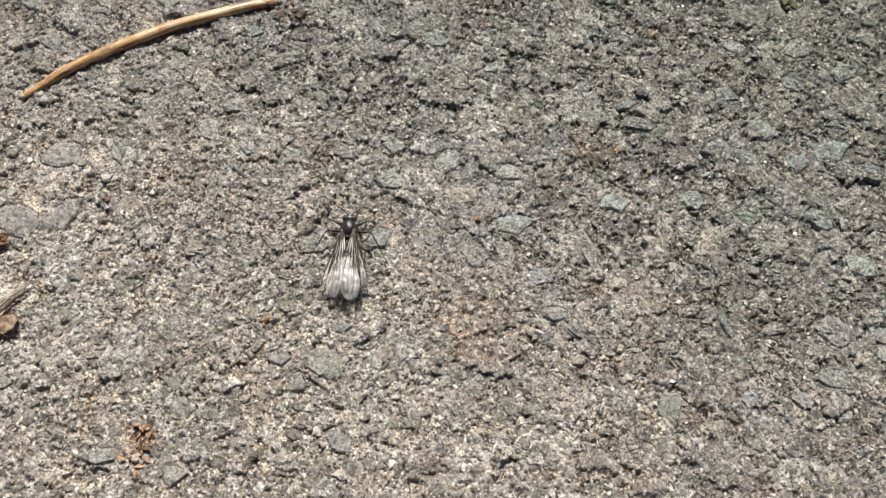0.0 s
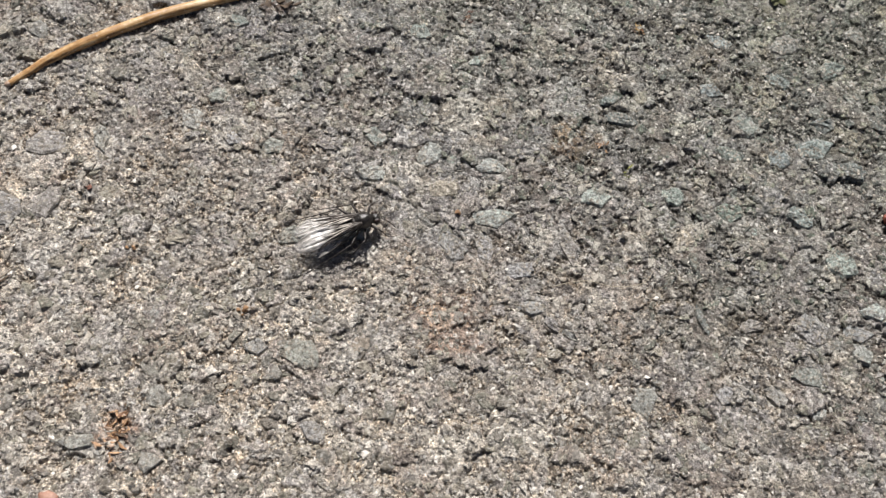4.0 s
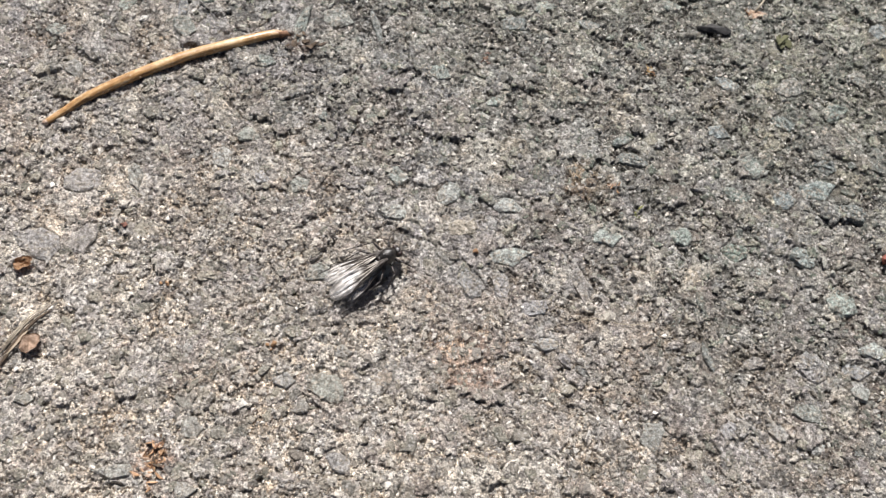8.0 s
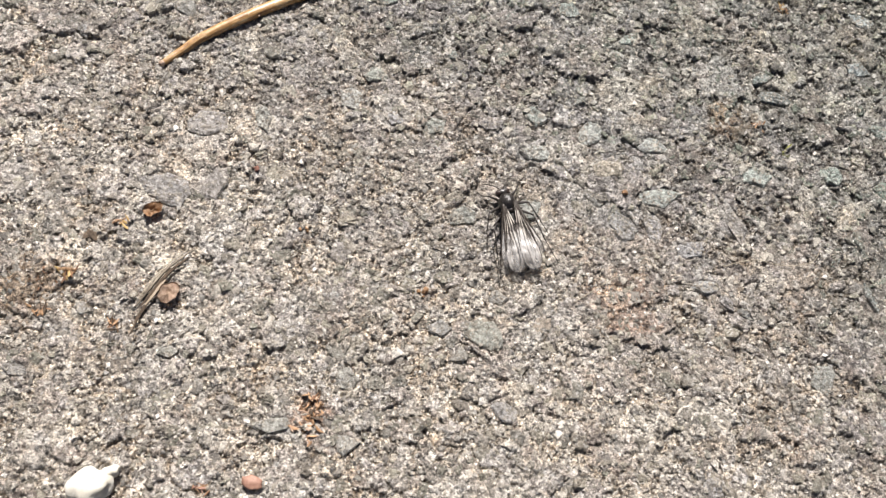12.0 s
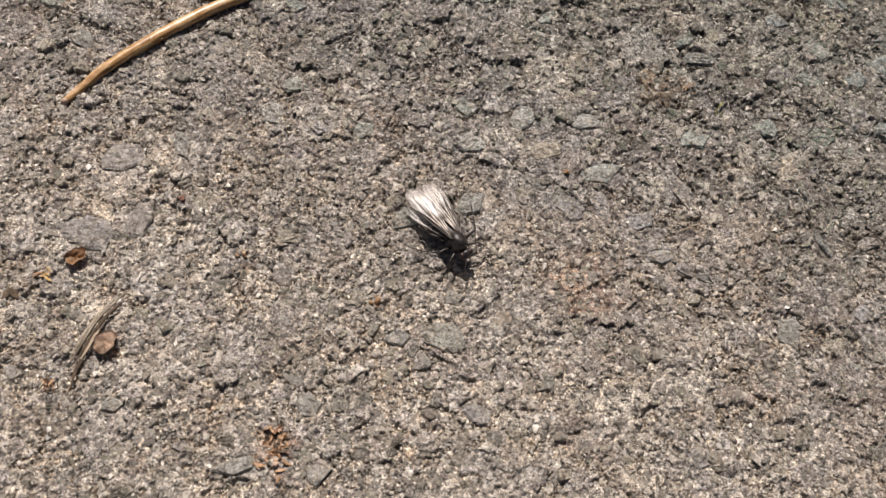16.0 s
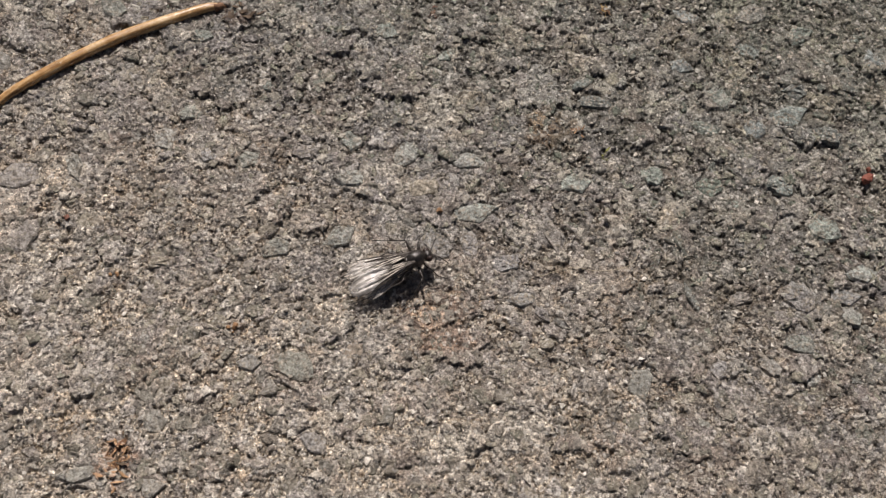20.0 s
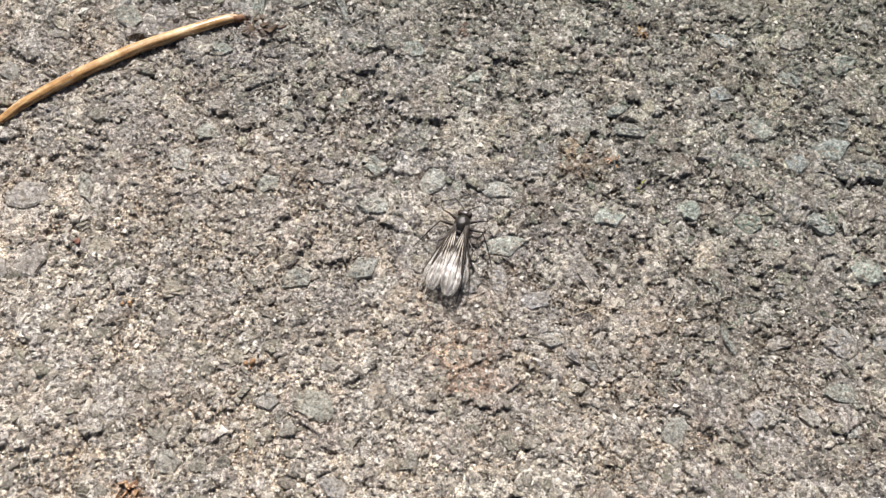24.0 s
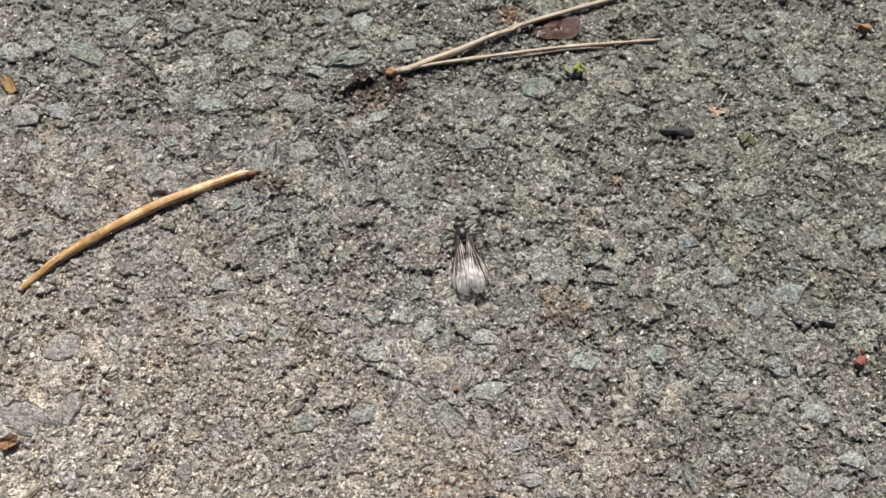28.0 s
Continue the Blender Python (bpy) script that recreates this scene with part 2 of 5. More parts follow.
def rock_material(name, dark, mid, light, rough=0.5, islands=False):
    g = Graph(name)
    co = g.node("ShaderNodeNewGeometry").outputs["Position"]
    info = g.node("ShaderNodeNewGeometry").outputs["Random Per Island"] if islands else g.node("ShaderNodeObjectInfo").outputs["Random"]
    def hued(c, k, *h):
        return tuple(v * k * q for v, q in zip(c, h))
    tone = g.ramp(info, (0.0, dark), (0.22, hued(mid, 0.95, 0.92, 1.02, 0.9)), (0.42, hued(mid, 1.1, 0.97, 1.0, 1.04)), (0.6, hued(mid, 0.9, 1.08, 0.98, 0.93)), (0.8, hued(light, 0.95, 0.96, 1.02, 0.98)), (1.0, hued(light, 1.0, 1.0, 1.0, 0.99)))
    fine = g.ramp(g.noise(3400, 6, 0.85, co), (0.34, 0.22), (0.5, 0.92), (0.64, 2.3))
    col = g.mix(1.0, tone, fine, "MULTIPLY")
    col = g.mix(1.0, col, g.ramp(g.noise(420, 4, 0.7, co), (0.3, 0.7), (0.7, 1.3)), "MULTIPLY")
    sep = g.node("ShaderNodeSeparateColor")
    g.link(g.voronoi(4600, co), sep.inputs[0])
    # dust and grit cling to them
    col = g.mix(g.ramp(g.dust_and_light(co), (0.3, 0.1), (0.95, 0.4)), col, (0.36, 0.315, 0.245))
    # greener and darker where there is little dust
    col = g.mix(g.ramp(g.dust_and_light(co), (0.15, 0.85), (0.6, 0.0)), col, g.mix(1.0, col, (0.66, 0.75, 0.70), "MULTIPLY"))
    cling = g.math("MULTIPLY", g.ramp(sep.outputs[0], (0.35, 0.0), (0.6, 1.0)), g.ramp(g.noise(650, 5, 0.75, co), (0.43, 0.0), (0.56, 0.9)))
    col = g.mix(g.ramp(sep.outputs[2], (0.93, 0.0), (0.95, 0.6)), col, (0.68, 0.66, 0.62))
    col = g.mix(cling, col, g.ramp(sep.outputs[1], (0.0, (0.10, 0.085, 0.065)), (0.5, (0.34, 0.30, 0.24)), (1.0, (0.62, 0.57, 0.48))))
    f1, tint = g.facets(1900, co)
    h = g.math("ADD", g.math("MULTIPLY", g.noise(3000, 6, 0.8, co), 0.00032), g.math("MULTIPLY", f1, 1.1))
    g.bump(g.math("ADD", h, g.math("MULTIPLY", cling, 0.0001)), 1.0, 1.0)
    return g.finish(col, g.ramp(g.noise(1500, 3, 0.6, co), (0.3, rough - 0.15), (0.7, rough + 0.2)), 0.5)


def grain_material():
    g = Graph("loose grit")
    geo = g.node("ShaderNodeNewGeometry").outputs["Random Per Island"]
    col = g.ramp(geo, (0.0, (0.06, 0.056, 0.05)), (0.25, (0.15, 0.14, 0.12)), (0.5, (0.27, 0.243, 0.20)), (0.72, (0.40, 0.36, 0.295)), (0.9, (0.58, 0.535, 0.455)), (1.0, (0.78, 0.745, 0.68)))
    col = g.mix(1.0, col, g.ramp(g.noise(6000, 3, 0.6), (0.3, 0.6), (0.7, 1.3)), "MULTIPLY")
    return g.finish(col, 0.5, 0.5)


def sand_material():
    g = Graph("coarse sand grains")
    co = g.coords()
    geo = g.node("ShaderNodeNewGeometry").outputs["Random Per Island"]
    col = g.ramp(geo, (0.0, (0.17, 0.155, 0.135)), (0.3, (0.29, 0.265, 0.225)), (0.65, (0.42, 0.385, 0.325)), (0.95, (0.56, 0.52, 0.45)), (1.0, (0.66, 0.63, 0.57)))
    # greyer and darker where little dust lies
    col = g.mix(g.ramp(g.dust_and_light(co), (0.15, 0.85), (0.75, 0.0)), col, g.mix(1.0, col, (0.62, 0.66, 0.65), "MULTIPLY"))
    col = g.mix(1.0, col, g.ramp(g.noise(3600, 5, 0.75, co), (0.34, 0.45), (0.5, 1.0), (0.66, 1.6)), "MULTIPLY")
    g.bump(g.noise(4200, 4, 0.7, co), 0.9, 0.00025)
    return g.finish(col, 0.5, 0.5)


def fibre_material(name, a, b, c, rough=0.5, size=1.0):
    """Dry plant matter: streaks along the shaft, blotches and worn spots."""
    g = Graph(name)
    pair = g.node("ShaderNodeCombineXYZ")
    g.link(g.math("MULTIPLY", g.node("ShaderNodeAttribute", attribute="along").outputs["Fac"], 0.22), pair.inputs[0])
    g.link(g.math("MULTIPLY", g.node("ShaderNodeAttribute", attribute="across").outputs["Fac"], 9.0), pair.inputs[1])
    co = g.coords()
    streak = g.noise(size, 4, 0.6, pair.outputs[0])
    worn = g.noise(800 * size, 5, 0.7, co)
    col = g.ramp(g.math("ADD", g.math("MULTIPLY", streak, 0.7), g.math("MULTIPLY", worn, 0.3)), (0.36, a), (0.5, b), (0.62, c))
    col = g.mix(g.ramp(g.noise(450 * size, 4, 0.7, co), (0.52, 0.0), (0.72, 0.55)), col, tuple(v * 0.4 for v in a))
    col = g.mix(g.ramp(g.noise(2600, 3, 0.7, co), (0.60, 0.0), (0.70, 0.6)), col, (0.68, 0.60, 0.46))
    g.bump(g.math("ADD", streak, g.math("MULTIPLY", worn, 0.6)), 0.6, 0.00014)
    return g.finish(col, rough, 0.5)


def speckled(name, a, b, rough=0.6, scale=1500, spec=0.4):
    g = Graph(name)
    n = g.noise(scale, 5, 0.7)
    col = g.ramp(n, (0.32, a), (0.68, b))
    g.bump(n, 0.6, 0.0001)
    return g.finish(col, rough, spec)


def wing_material(name, cover):
    g = Graph(name)
    u, v = g.node("ShaderNodeAttribute", attribute="along").outputs["Fac"], g.node("ShaderNodeAttribute", attribute="across").outputs["Fac"]
    pair = g.node("ShaderNodeCombineXYZ")
    g.link(g.math("MULTIPLY", u, 2.6), pair.inputs[0])
    g.link(g.math("MULTIPLY", v, 4.0), pair.inputs[1])
    co = g.coords()
    streak = g.noise(1.0, 4, 0.6, pair.outputs[0])
    n = g.noise(1300, 4, 0.6, co)
    place = g.math("ADD", u, g.math("ADD", g.math("MULTIPLY", g.math("SUBTRACT", n, 0.5), 0.3), g.math("MULTIPLY", g.math("SUBTRACT", streak, 0.5), 0.9)))
    # brown with cream streaks near the root, silvery further out; sheen on the folds is painted in
    inner = g.ramp(streak, (0.40, (0.04, 0.032, 0.026)), (0.49, (0.15, 0.127, 0.106)), (0.55, (0.66, 0.61, 0.53)))
    outer = g.ramp(streak, (0.32, (0.18, 0.16, 0.137)), (0.40, (0.41, 0.385, 0.343)), (0.47, (0.67, 0.63, 0.58)), (0.54, (0.89, 0.865, 0.82)))
    col = g.mix(g.ramp(place, (0.36, 0.0), (0.60, 1.0)), inner, outer)
    col = g.mix(g.ramp(place, (0.12, 0.75), (0.32, 0.0)), col, (0.05, 0.04, 0.033))
    g.bump(g.math("ADD", g.math("ADD", streak, g.math("MULTIPLY", n, 0.4)), g.noise(620, 3, 0.55, co)), 0.8, 0.0003)
    g.finish(col, 0.45, g.ramp(place, (0.35, 0.35), (0.55, 1.0)))
    g.bsdf.inputs["IOR"].default_value = 1.85
    edge = g.ramp(place, (0.2, 0.95), (0.5, 0.88), (0.70, 0.74), (0.84, 0.50), (0.96, 0.15))
    g.link(g.math("MULTIPLY", edge, cover), g.bsdf.inputs["Alpha"])
    return g.mat


GROUND = ground_material()
SLATE = rock_material("blue-grey stone", (0.29, 0.294, 0.30), (0.37, 0.373, 0.376), (0.46, 0.458, 0.45))
DARK_ROCK = rock_material("dark grey stone", (0.15, 0.15, 0.143), (0.22, 0.215, 0.20), (0.29, 0.28, 0.255))
PALE_ROCK = rock_material("pale tan stone", (0.28, 0.258, 0.218), (0.38, 0.348, 0.295), (0.52, 0.485, 0.42), 0.6)
CHIP = rock_material("broken grey and tan chips", (0.11, 0.11, 0.105), (0.21, 0.207, 0.19), (0.42, 0.385, 0.32), 0.5, True)
GRIT = grain_material()
COARSE = sand_material()
STRAW = fibre_material("dry straw-coloured needle", (0.22, 0.10, 0.034), (0.47, 0.275, 0.108), (0.74, 0.56, 0.325), 0.34)
STRAW_PALE = fibre_material("pale dry needle", (0.26, 0.18, 0.11), (0.42, 0.335, 0.24), (0.60, 0.52, 0.40), 0.5)
TWIG = fibre_material("weathered grey twig", (0.07, 0.054, 0.038), (0.19, 0.155, 0.11), (0.38, 0.33, 0.25), 0.6)
RUST = speckled("rust-brown bud scale", (0.09, 0.045, 0.026), (0.33, 0.18, 0.095), 0.7, 3500)
ORANGE = speckled("orange-brown crumb", (0.17, 0.09, 0.042), (0.43, 0.27, 0.145), 0.7, 3500)
RED = speckled("dark red crumb", (0.11, 0.035, 0.026), (0.30, 0.10, 0.065), 0.6, 2600)
PINK = speckled("pinkish seed husk", (0.30, 0.19, 0.125), (0.70, 0.54, 0.41), 0.75, 1700)
MAROON = speckled("maroon dead leaf", (0.06, 0.026, 0.02), (0.23, 0.115, 0.085), 0.6, 900)
RED_STONE = speckled("reddish-brown pebble", (0.24, 0.125, 0.085), (0.46, 0.275, 0.20), 0.55, 1500)
DULL_RED = speckled("dull red crumb in dirt", (0.08, 0.035, 0.026), (0.24, 0.11, 0.075), 0.75, 3000)
WHITE = speckled("chalky white", (0.62, 0.58, 0.47), (0.84, 0.81, 0.72), 0.7, 900)
BRIGHT_MOSS = speckled("yellow-green moss", (0.12, 0.13, 0.03), (0.34, 0.36, 0.10), 0.8, 3000)
MOSS = speckled("green moss", (0.06, 0.065, 0.03), (0.16, 0.16, 0.085), 0.8, 3000)
TAN = speckled("orange-tan dry scrap", (0.26, 0.14, 0.065), (0.56, 0.36, 0.21), 0.6, 1400)
YELLOW = speckled("yellow dry scale", (0.32, 0.20, 0.07), (0.56, 0.40, 0.17))
SOIL = speckled("dark brown plant crumbs", (0.035, 0.025, 0.018), (0.16, 0.115, 0.075), 0.8, 3000)
SOOT = speckled("black husk", (0.02, 0.02, 0.02), (0.06, 0.058, 0.055), 0.5)
FIBRE = speckled("pale plant fibre", (0.30, 0.26, 0.19), (0.52, 0.46, 0.35), 0.5)
CHITIN = speckled("black chitin", (0.008, 0.007, 0.006), (0.035, 0.030, 0.026), 0.30, 4500, 0.8)
EYE = speckled("dark brown eye", (0.02, 0.012, 0.01), (0.05, 0.03, 0.022), 0.35, 6000, 0.6)
LEG = speckled("dark leg chitin", (0.015, 0.012, 0.010), (0.045, 0.036, 0.03), 0.4, 3000, 0.5)
WING = wing_material("smoky wing membrane", 1.0)
HINDWING = wing_material("clear hind wing membrane", 0.42)
CREAM = speckled("cream wing streak", (0.42, 0.37, 0.31), (0.74, 0.69, 0.61), 0.4, 3000, 0.5)
LEFT_WING = wing_material("thinner smoky wing membrane", 0.8)
VEIN = speckled("brown wing vein", (0.03, 0.024, 0.02), (0.09, 0.074, 0.06), 0.4, 3000, 0.5)


# ---- ground relief ----
TABLE = np.random.RandomState(7).rand(6, 128, 128)


def cells(x, y, size, layer):
    """Irregular cells: nearness of the edge, four chances of the cell, the way from its middle."""
    gx, gy = x / size, y / size
    ix, iy = np.floor(gx).astype(int), np.floor(gy).astype(int)
    f1, f2 = np.full(x.shape, 9.0), np.full(x.shape, 9.0)
    own = np.zeros((4,) + x.shape)
    ox, oy = np.zeros(x.shape), np.zeros(x.shape)
    a, b = TABLE[layer], TABLE[(layer + 1) % 6]
    for dx in (-1, 0, 1):
        for dy in (-1, 0, 1):
            u, v = (ix + dx) % 128, (iy + dy) % 128
            px, py = ix + dx + 0.05 + 0.9 * a[u, v], iy + dy + 0.05 + 0.9 * b[u, v]
            d = np.hypot((gx - px), (gy - py))
            near = d < f1
            f2 = np.where(near, f1, np.minimum(f2, d))
            f1 = np.where(near, d, f1)
            for k in range(4):
                own[k] = np.where(near, TABLE[(layer + 2 + k) % 6][v, u], own[k])
            ox, oy = np.where(near, gx - px, ox), np.where(near, gy - py, oy)
    return f2 - f1, own, ox * size, oy * size


def smooth(a, lo, hi):
    t = np.clip((a - lo) / (hi - lo), 0, 1)
    return t * t * (3 - 2 * t)


def vnoise(x, y, size, layer):
    """Smooth value noise, 0 to 1."""
    gx, gy = x / size, y / size
    ix, iy = np.floor(gx).astype(int), np.floor(gy).astype(int)
    fx, fy = gx - ix, gy - iy
    fx, fy = fx * fx * (3 - 2 * fx), fy * fy * (3 - 2 * fy)
    a = TABLE[layer]
    p, q = ix % 128, iy % 128
    p1, q1 = (ix + 1) % 128, (iy + 1) % 128
    return (a[p, q] * (1 - fx) + a[p1, q] * fx) * (1 - fy) + (a[p, q1] * (1 - fx) + a[p1, q1] * fx) * fy


# broken stones and chips: size, share, level, spread of levels, slope, all in millimetres
FLAKES = [(5.0, 0.42, -0.22, 0.50, 0.13, 0), (3.0, 0.55, -0.24, 0.55, 0.20, 2), (1.8, 0.62, -0.26, 0.58, 0.30, 4), (1.05, 0.66, -0.28, 0.52, 0.42, 1), (0.6, 0.66, -0.32, 0.44, 0.55, 3)]


def relief(x, y):
    """Height of the ground in metres, with the stones' tone and mask: angular flakes lie over and beside one another in sand."""
    x, y = np.asarray(x, float) * 1000, np.asarray(y, float) * 1000
    bare = smooth(x * 0.4 + y, -20, 50)                      # less sand between the stones on one side
    fine = vnoise(x, y, 0.42, 4) - 0.5
    finest = vnoise(x + 9, y, 0.23, 5) - 0.5
    warp_x, warp_y = vnoise(x, y, 1.3, 0) - 0.5, vnoise(x, y, 1.3, 2) - 0.5
    warp_u, warp_v = vnoise(x, y, 0.5, 1) - 0.5, vnoise(x, y, 0.5, 3) - 0.5
    h = -0.40 - 0.08 * bare + 0.32 * fine + 0.36 * finest + 0.2 * (vnoise(x, y, 1.1, 2) - 0.5)
    tone, mask = np.zeros(x.shape), np.zeros(x.shape)
    for size, share, level, spread, slope, layer in FLAKES:
        wx = x + 0.28 * size * warp_x + (0.10 * size + 0.2) * warp_u + 0.2 * fine
        wy = y + 0.28 * size * warp_y + (0.10 * size + 0.2) * warp_v + 0.2 * finest
        e, own, ox, oy = cells(wx * 0.90 + 13.7 * layer, wy * 1.10 + 7.1 * layer, size, layer)
        top = level + (own[0] - 0.5) * spread * (0.85 + 0.15 * bare) + slope * (ox * (own[1] - 0.5) + oy * (own[2] - 0.5)) * 1.6
        top = top + 0.2 * fine * (0.4 + own[3]) + 0.22 * finest * (0.5 + own[1])
        wide = 0.11 + 0.018 * size                            # sides fall steeply, rims are chipped
        top = top - 0.12 * np.clip(0.5 - e * size * 0.5, 0, 1) - 1.0 * np.clip(1 - e * size * 0.5 / wide, 0, 1)
        top = np.where(own[3] < share, top, -9.0)
        over = top > h
        h = np.where(over, top, h)
        tone = np.where(over, own[2] * 0.5 + own[0] * 0.5, tone)
        mask = np.where(over, 1.0 if size > 1.1 else 0.75, mask)
    h = h + 0.45 * (vnoise(x, y, 14.0, 1) - 0.5) + 0.3 * (vnoise(x, y, 6.0, 3) - 0.5)
    # a hollow with a steep edge, beside a slab
    across = ((x + 12.3) * -4.5 + (y - 42.2) * 6.4) / 7.82
    dip = np.exp(-(((x + 8.3) / 4.6) ** 2 + ((y - 43.0) / 3.2) ** 2))
    h = h - 1.15 * dip * (1 - smooth(across + 0.6 * warp_x, 0.0, 0.5))
    fade = 1 - smooth(np.maximum(np.abs(x), np.abs(y)), 80, 120)
    return (h * fade - 0.05) * MM, tone, mask * fade


def height(x, y):
    return float(relief(np.array([x * MM]), np.array([y * MM]))[0][0])


def graded(lo, hi, step):
    """Even steps between lo and hi, then growing ones out to the horizon."""
    mid = np.arange(lo, hi + step / 2, step)
    grow = np.cumsum(step * 1.28 ** np.arange(1, 64))
    grow = grow[grow < 900]
    return np.concatenate([lo - grow[::-1], mid, hi + grow])


# larger stones bedded flush in the ground: place, half sizes and turn
ROCKS_A = [(-8.7, -14.0, 2.54, 1.98, -41), (-21.7, -20.1, 1.48, 1.15, 8), (-27.9, -25.3, 2.10, 0.99, 8), (-21.0, -26.3, 1.46, 1.07, -2), (-25.4, -7.2, 1.20, 1.03, 9), (-13.4, -13.9, 1.30, 1.03, 8), (-15.9, -18.3, 0.69, 0.58, 8), (-31.3, -14.2, 0.93, 0.68, -21), (-7.8, -9.9, 1.21, 0.75, 8), (-13.5, -8.4, 1.09, 0.89, 8), (-20.3, -9.4, 0.54, 0.44, 8), (-19.0, -20.1, 1.14, 0.86, 8), (-4.9, -17.3, 0.53, 0.47, 8), (-6.2, -21.4, 1.51, 1.11, -21), (-38.9, -19.6, 1.12, 0.82, 8), (5.0, -0.1, 2.21, 1.57, -54), (8.0, 3.2, 1.92, 1.53, -13), (12.4, -1.9, 1.66, 1.12, 9)]
ROCKS_B = [(17.5, 1.6, 3.00, 0.94, -67), (14.0, -5.8, 1.51, 0.96, 8), (18.3, -8.3, 1.32, 0.52, -23), (26.3, -14.1, 1.94, 1.63, -67), (44.2, -4.1, 2.48, 2.37, -24), (43.1, -9.3, 2.09, 1.15, -2), (49.2, -5.9, 1.52, 1.40, -24), (50.9, -1.3, 1.72, 1.20, 8), (34.8, -17.1, 0.91, 0.81, 8), (32.2, -4.9, 1.83, 0.67, -69), (39.7, -11.8, 1.46, 1.07, -47), (34.4, -12.6, 1.25, 1.04, -35), (12.1, -16.1, 1.20, 0.82, 8), (44.8, 7.5, 1.64, 1.29, 9), (-40.6, 5.8, 2.55, 1.67, -31), (-34.8, 7.0, 2.35, 0.87, -66), (-25.8, 11.0, 2.32, 1.47, -42), (-23.8, 14.7, 0.99, 1.00, 10)]
ROCKS_C = [(-35.4, 15.9, 1.05, 1.09, 10), (-24.1, 25.9, 1.52, 1.50, 10), (-34.8, 28.9, 2.01, 1.28, -52), (-21.4, 9.0, 1.16, 1.03, 9), (-16.2, 9.0, 1.82, 1.31, 9), (-10.0, 10.3, 1.71, 1.03, 9), (-3.5, 11.8, 2.26, 1.33, -2), (-42.4, 30.2, 1.54, 0.99, -51), (-2.3, 26.9, 1.70, 1.16, 10), (-5.0, 7.1, 1.30, 1.14, 9), (-43.9, -1.0, 1.70, 1.38, 9), (-19.7, 13.8, 0.66, 0.91, 10), (-15.9, 33.5, 1.43, 1.40, 10), (-11.9, 33.6, 2.36, 0.68, -60), (8.8, 10.5, 2.01, 1.89, 9), (22.0, 18.0, 2.29, 0.79, -19), (21.2, 21.2, 1.50, 0.76, 31), (-18.2, 40.6, 3.04, 1.66, -18)]
ROCKS_D = [(-11.4, 47.9, 4.26, 1.96, 11), (-25.5, 50.3, 1.82, 1.82, 5), (-46.1, 45.8, 2.73, 1.24, -23), (-41.7, 50.4, 1.50, 1.19, 5), (-52.1, 45.8, 1.42, 1.01, -18), (-56.3, 44.6, 1.45, 1.33, 5), (-48.6, 41.7, 1.25, 1.29, 54), (-15.8, 45.7, 1.35, 0.80, 5), (-3.9, 51.1, 1.54, 1.19, 5), (-20.9, 31.6, 2.22, 0.94, -91), (-34.6, 27.3, 1.90, 1.09, -54), (-24.2, 25.5, 1.53, 1.23, 4), (-1.8, 27.2, 1.42, 1.17, 4), (-11.5, 34.0, 2.57, 0.51, -62), (-17.0, 31.3, 1.43, 1.12, 5), (-46.1, 36.7, 1.00, 0.76, 5), (-36.5, 39.9, 1.78, 0.84, -7), (8.4, 10.4, 1.35, 1.24, 4)]
ROCKS_E = [(13.4, -1.4, 1.55, 1.01, 4), (50.6, -2.5, 1.60, 0.81, -17), (46.9, 21.8, 1.73, 1.21, 4), (35.5, 16.1, 1.61, 1.20, -17), (28.7, 9.9, 1.36, 1.10, 4), (41.6, 27.2, 1.66, 1.23, -30), (52.1, 36.0, 1.86, 1.58, -19), (34.6, 32.2, 1.57, 1.17, -18), (26.9, 43.3, 1.49, 1.07, -19), (49.0, 50.6, 1.81, 1.34, -32), (56.8, 26.8, 1.62, 1.35, -43), (16.3, 38.2, 1.33, 1.02, -7), (7.9, 42.6, 1.51, 1.04, 5), (-33.0, 33.3, 1.34, 0.94, -17), (-49.7, 31.1, 1.39, 1.22, 5), (-49.8, 25.6, 1.36, 1.17, 4), (-45.5, 52.3, 1.50, 0.93, 5), (44.0, 56.7, 1.71, 1.38, -32)]
ROCKS_F = [(55.3, 44.0, 1.61, 1.30, -32), (-43.9, -1.1, 1.75, 1.27, -25), (-53.5, -1.8, 1.24, 1.09, -4), (14.5, -26.3, 1.37, 1.07, -37), (-28.0, -25.2, 1.64, 0.88, -5), (16.3, -7.4, 1.33, 0.63, -38), (-31.2, -14.1, 0.59, 0.48, -35), (-10.6, -21.2, 0.97, 0.67, -5), (-38.8, -2.0, 1.11, 1.08, -81), (-24.0, 14.6, 1.13, 1.05, -26), (-32.9, -23.4, 0.90, 0.62, -5), (-52.6, -22.9, 1.28, 0.78, -5), (-48.2, -16.1, 1.08, 0.75, -5)]
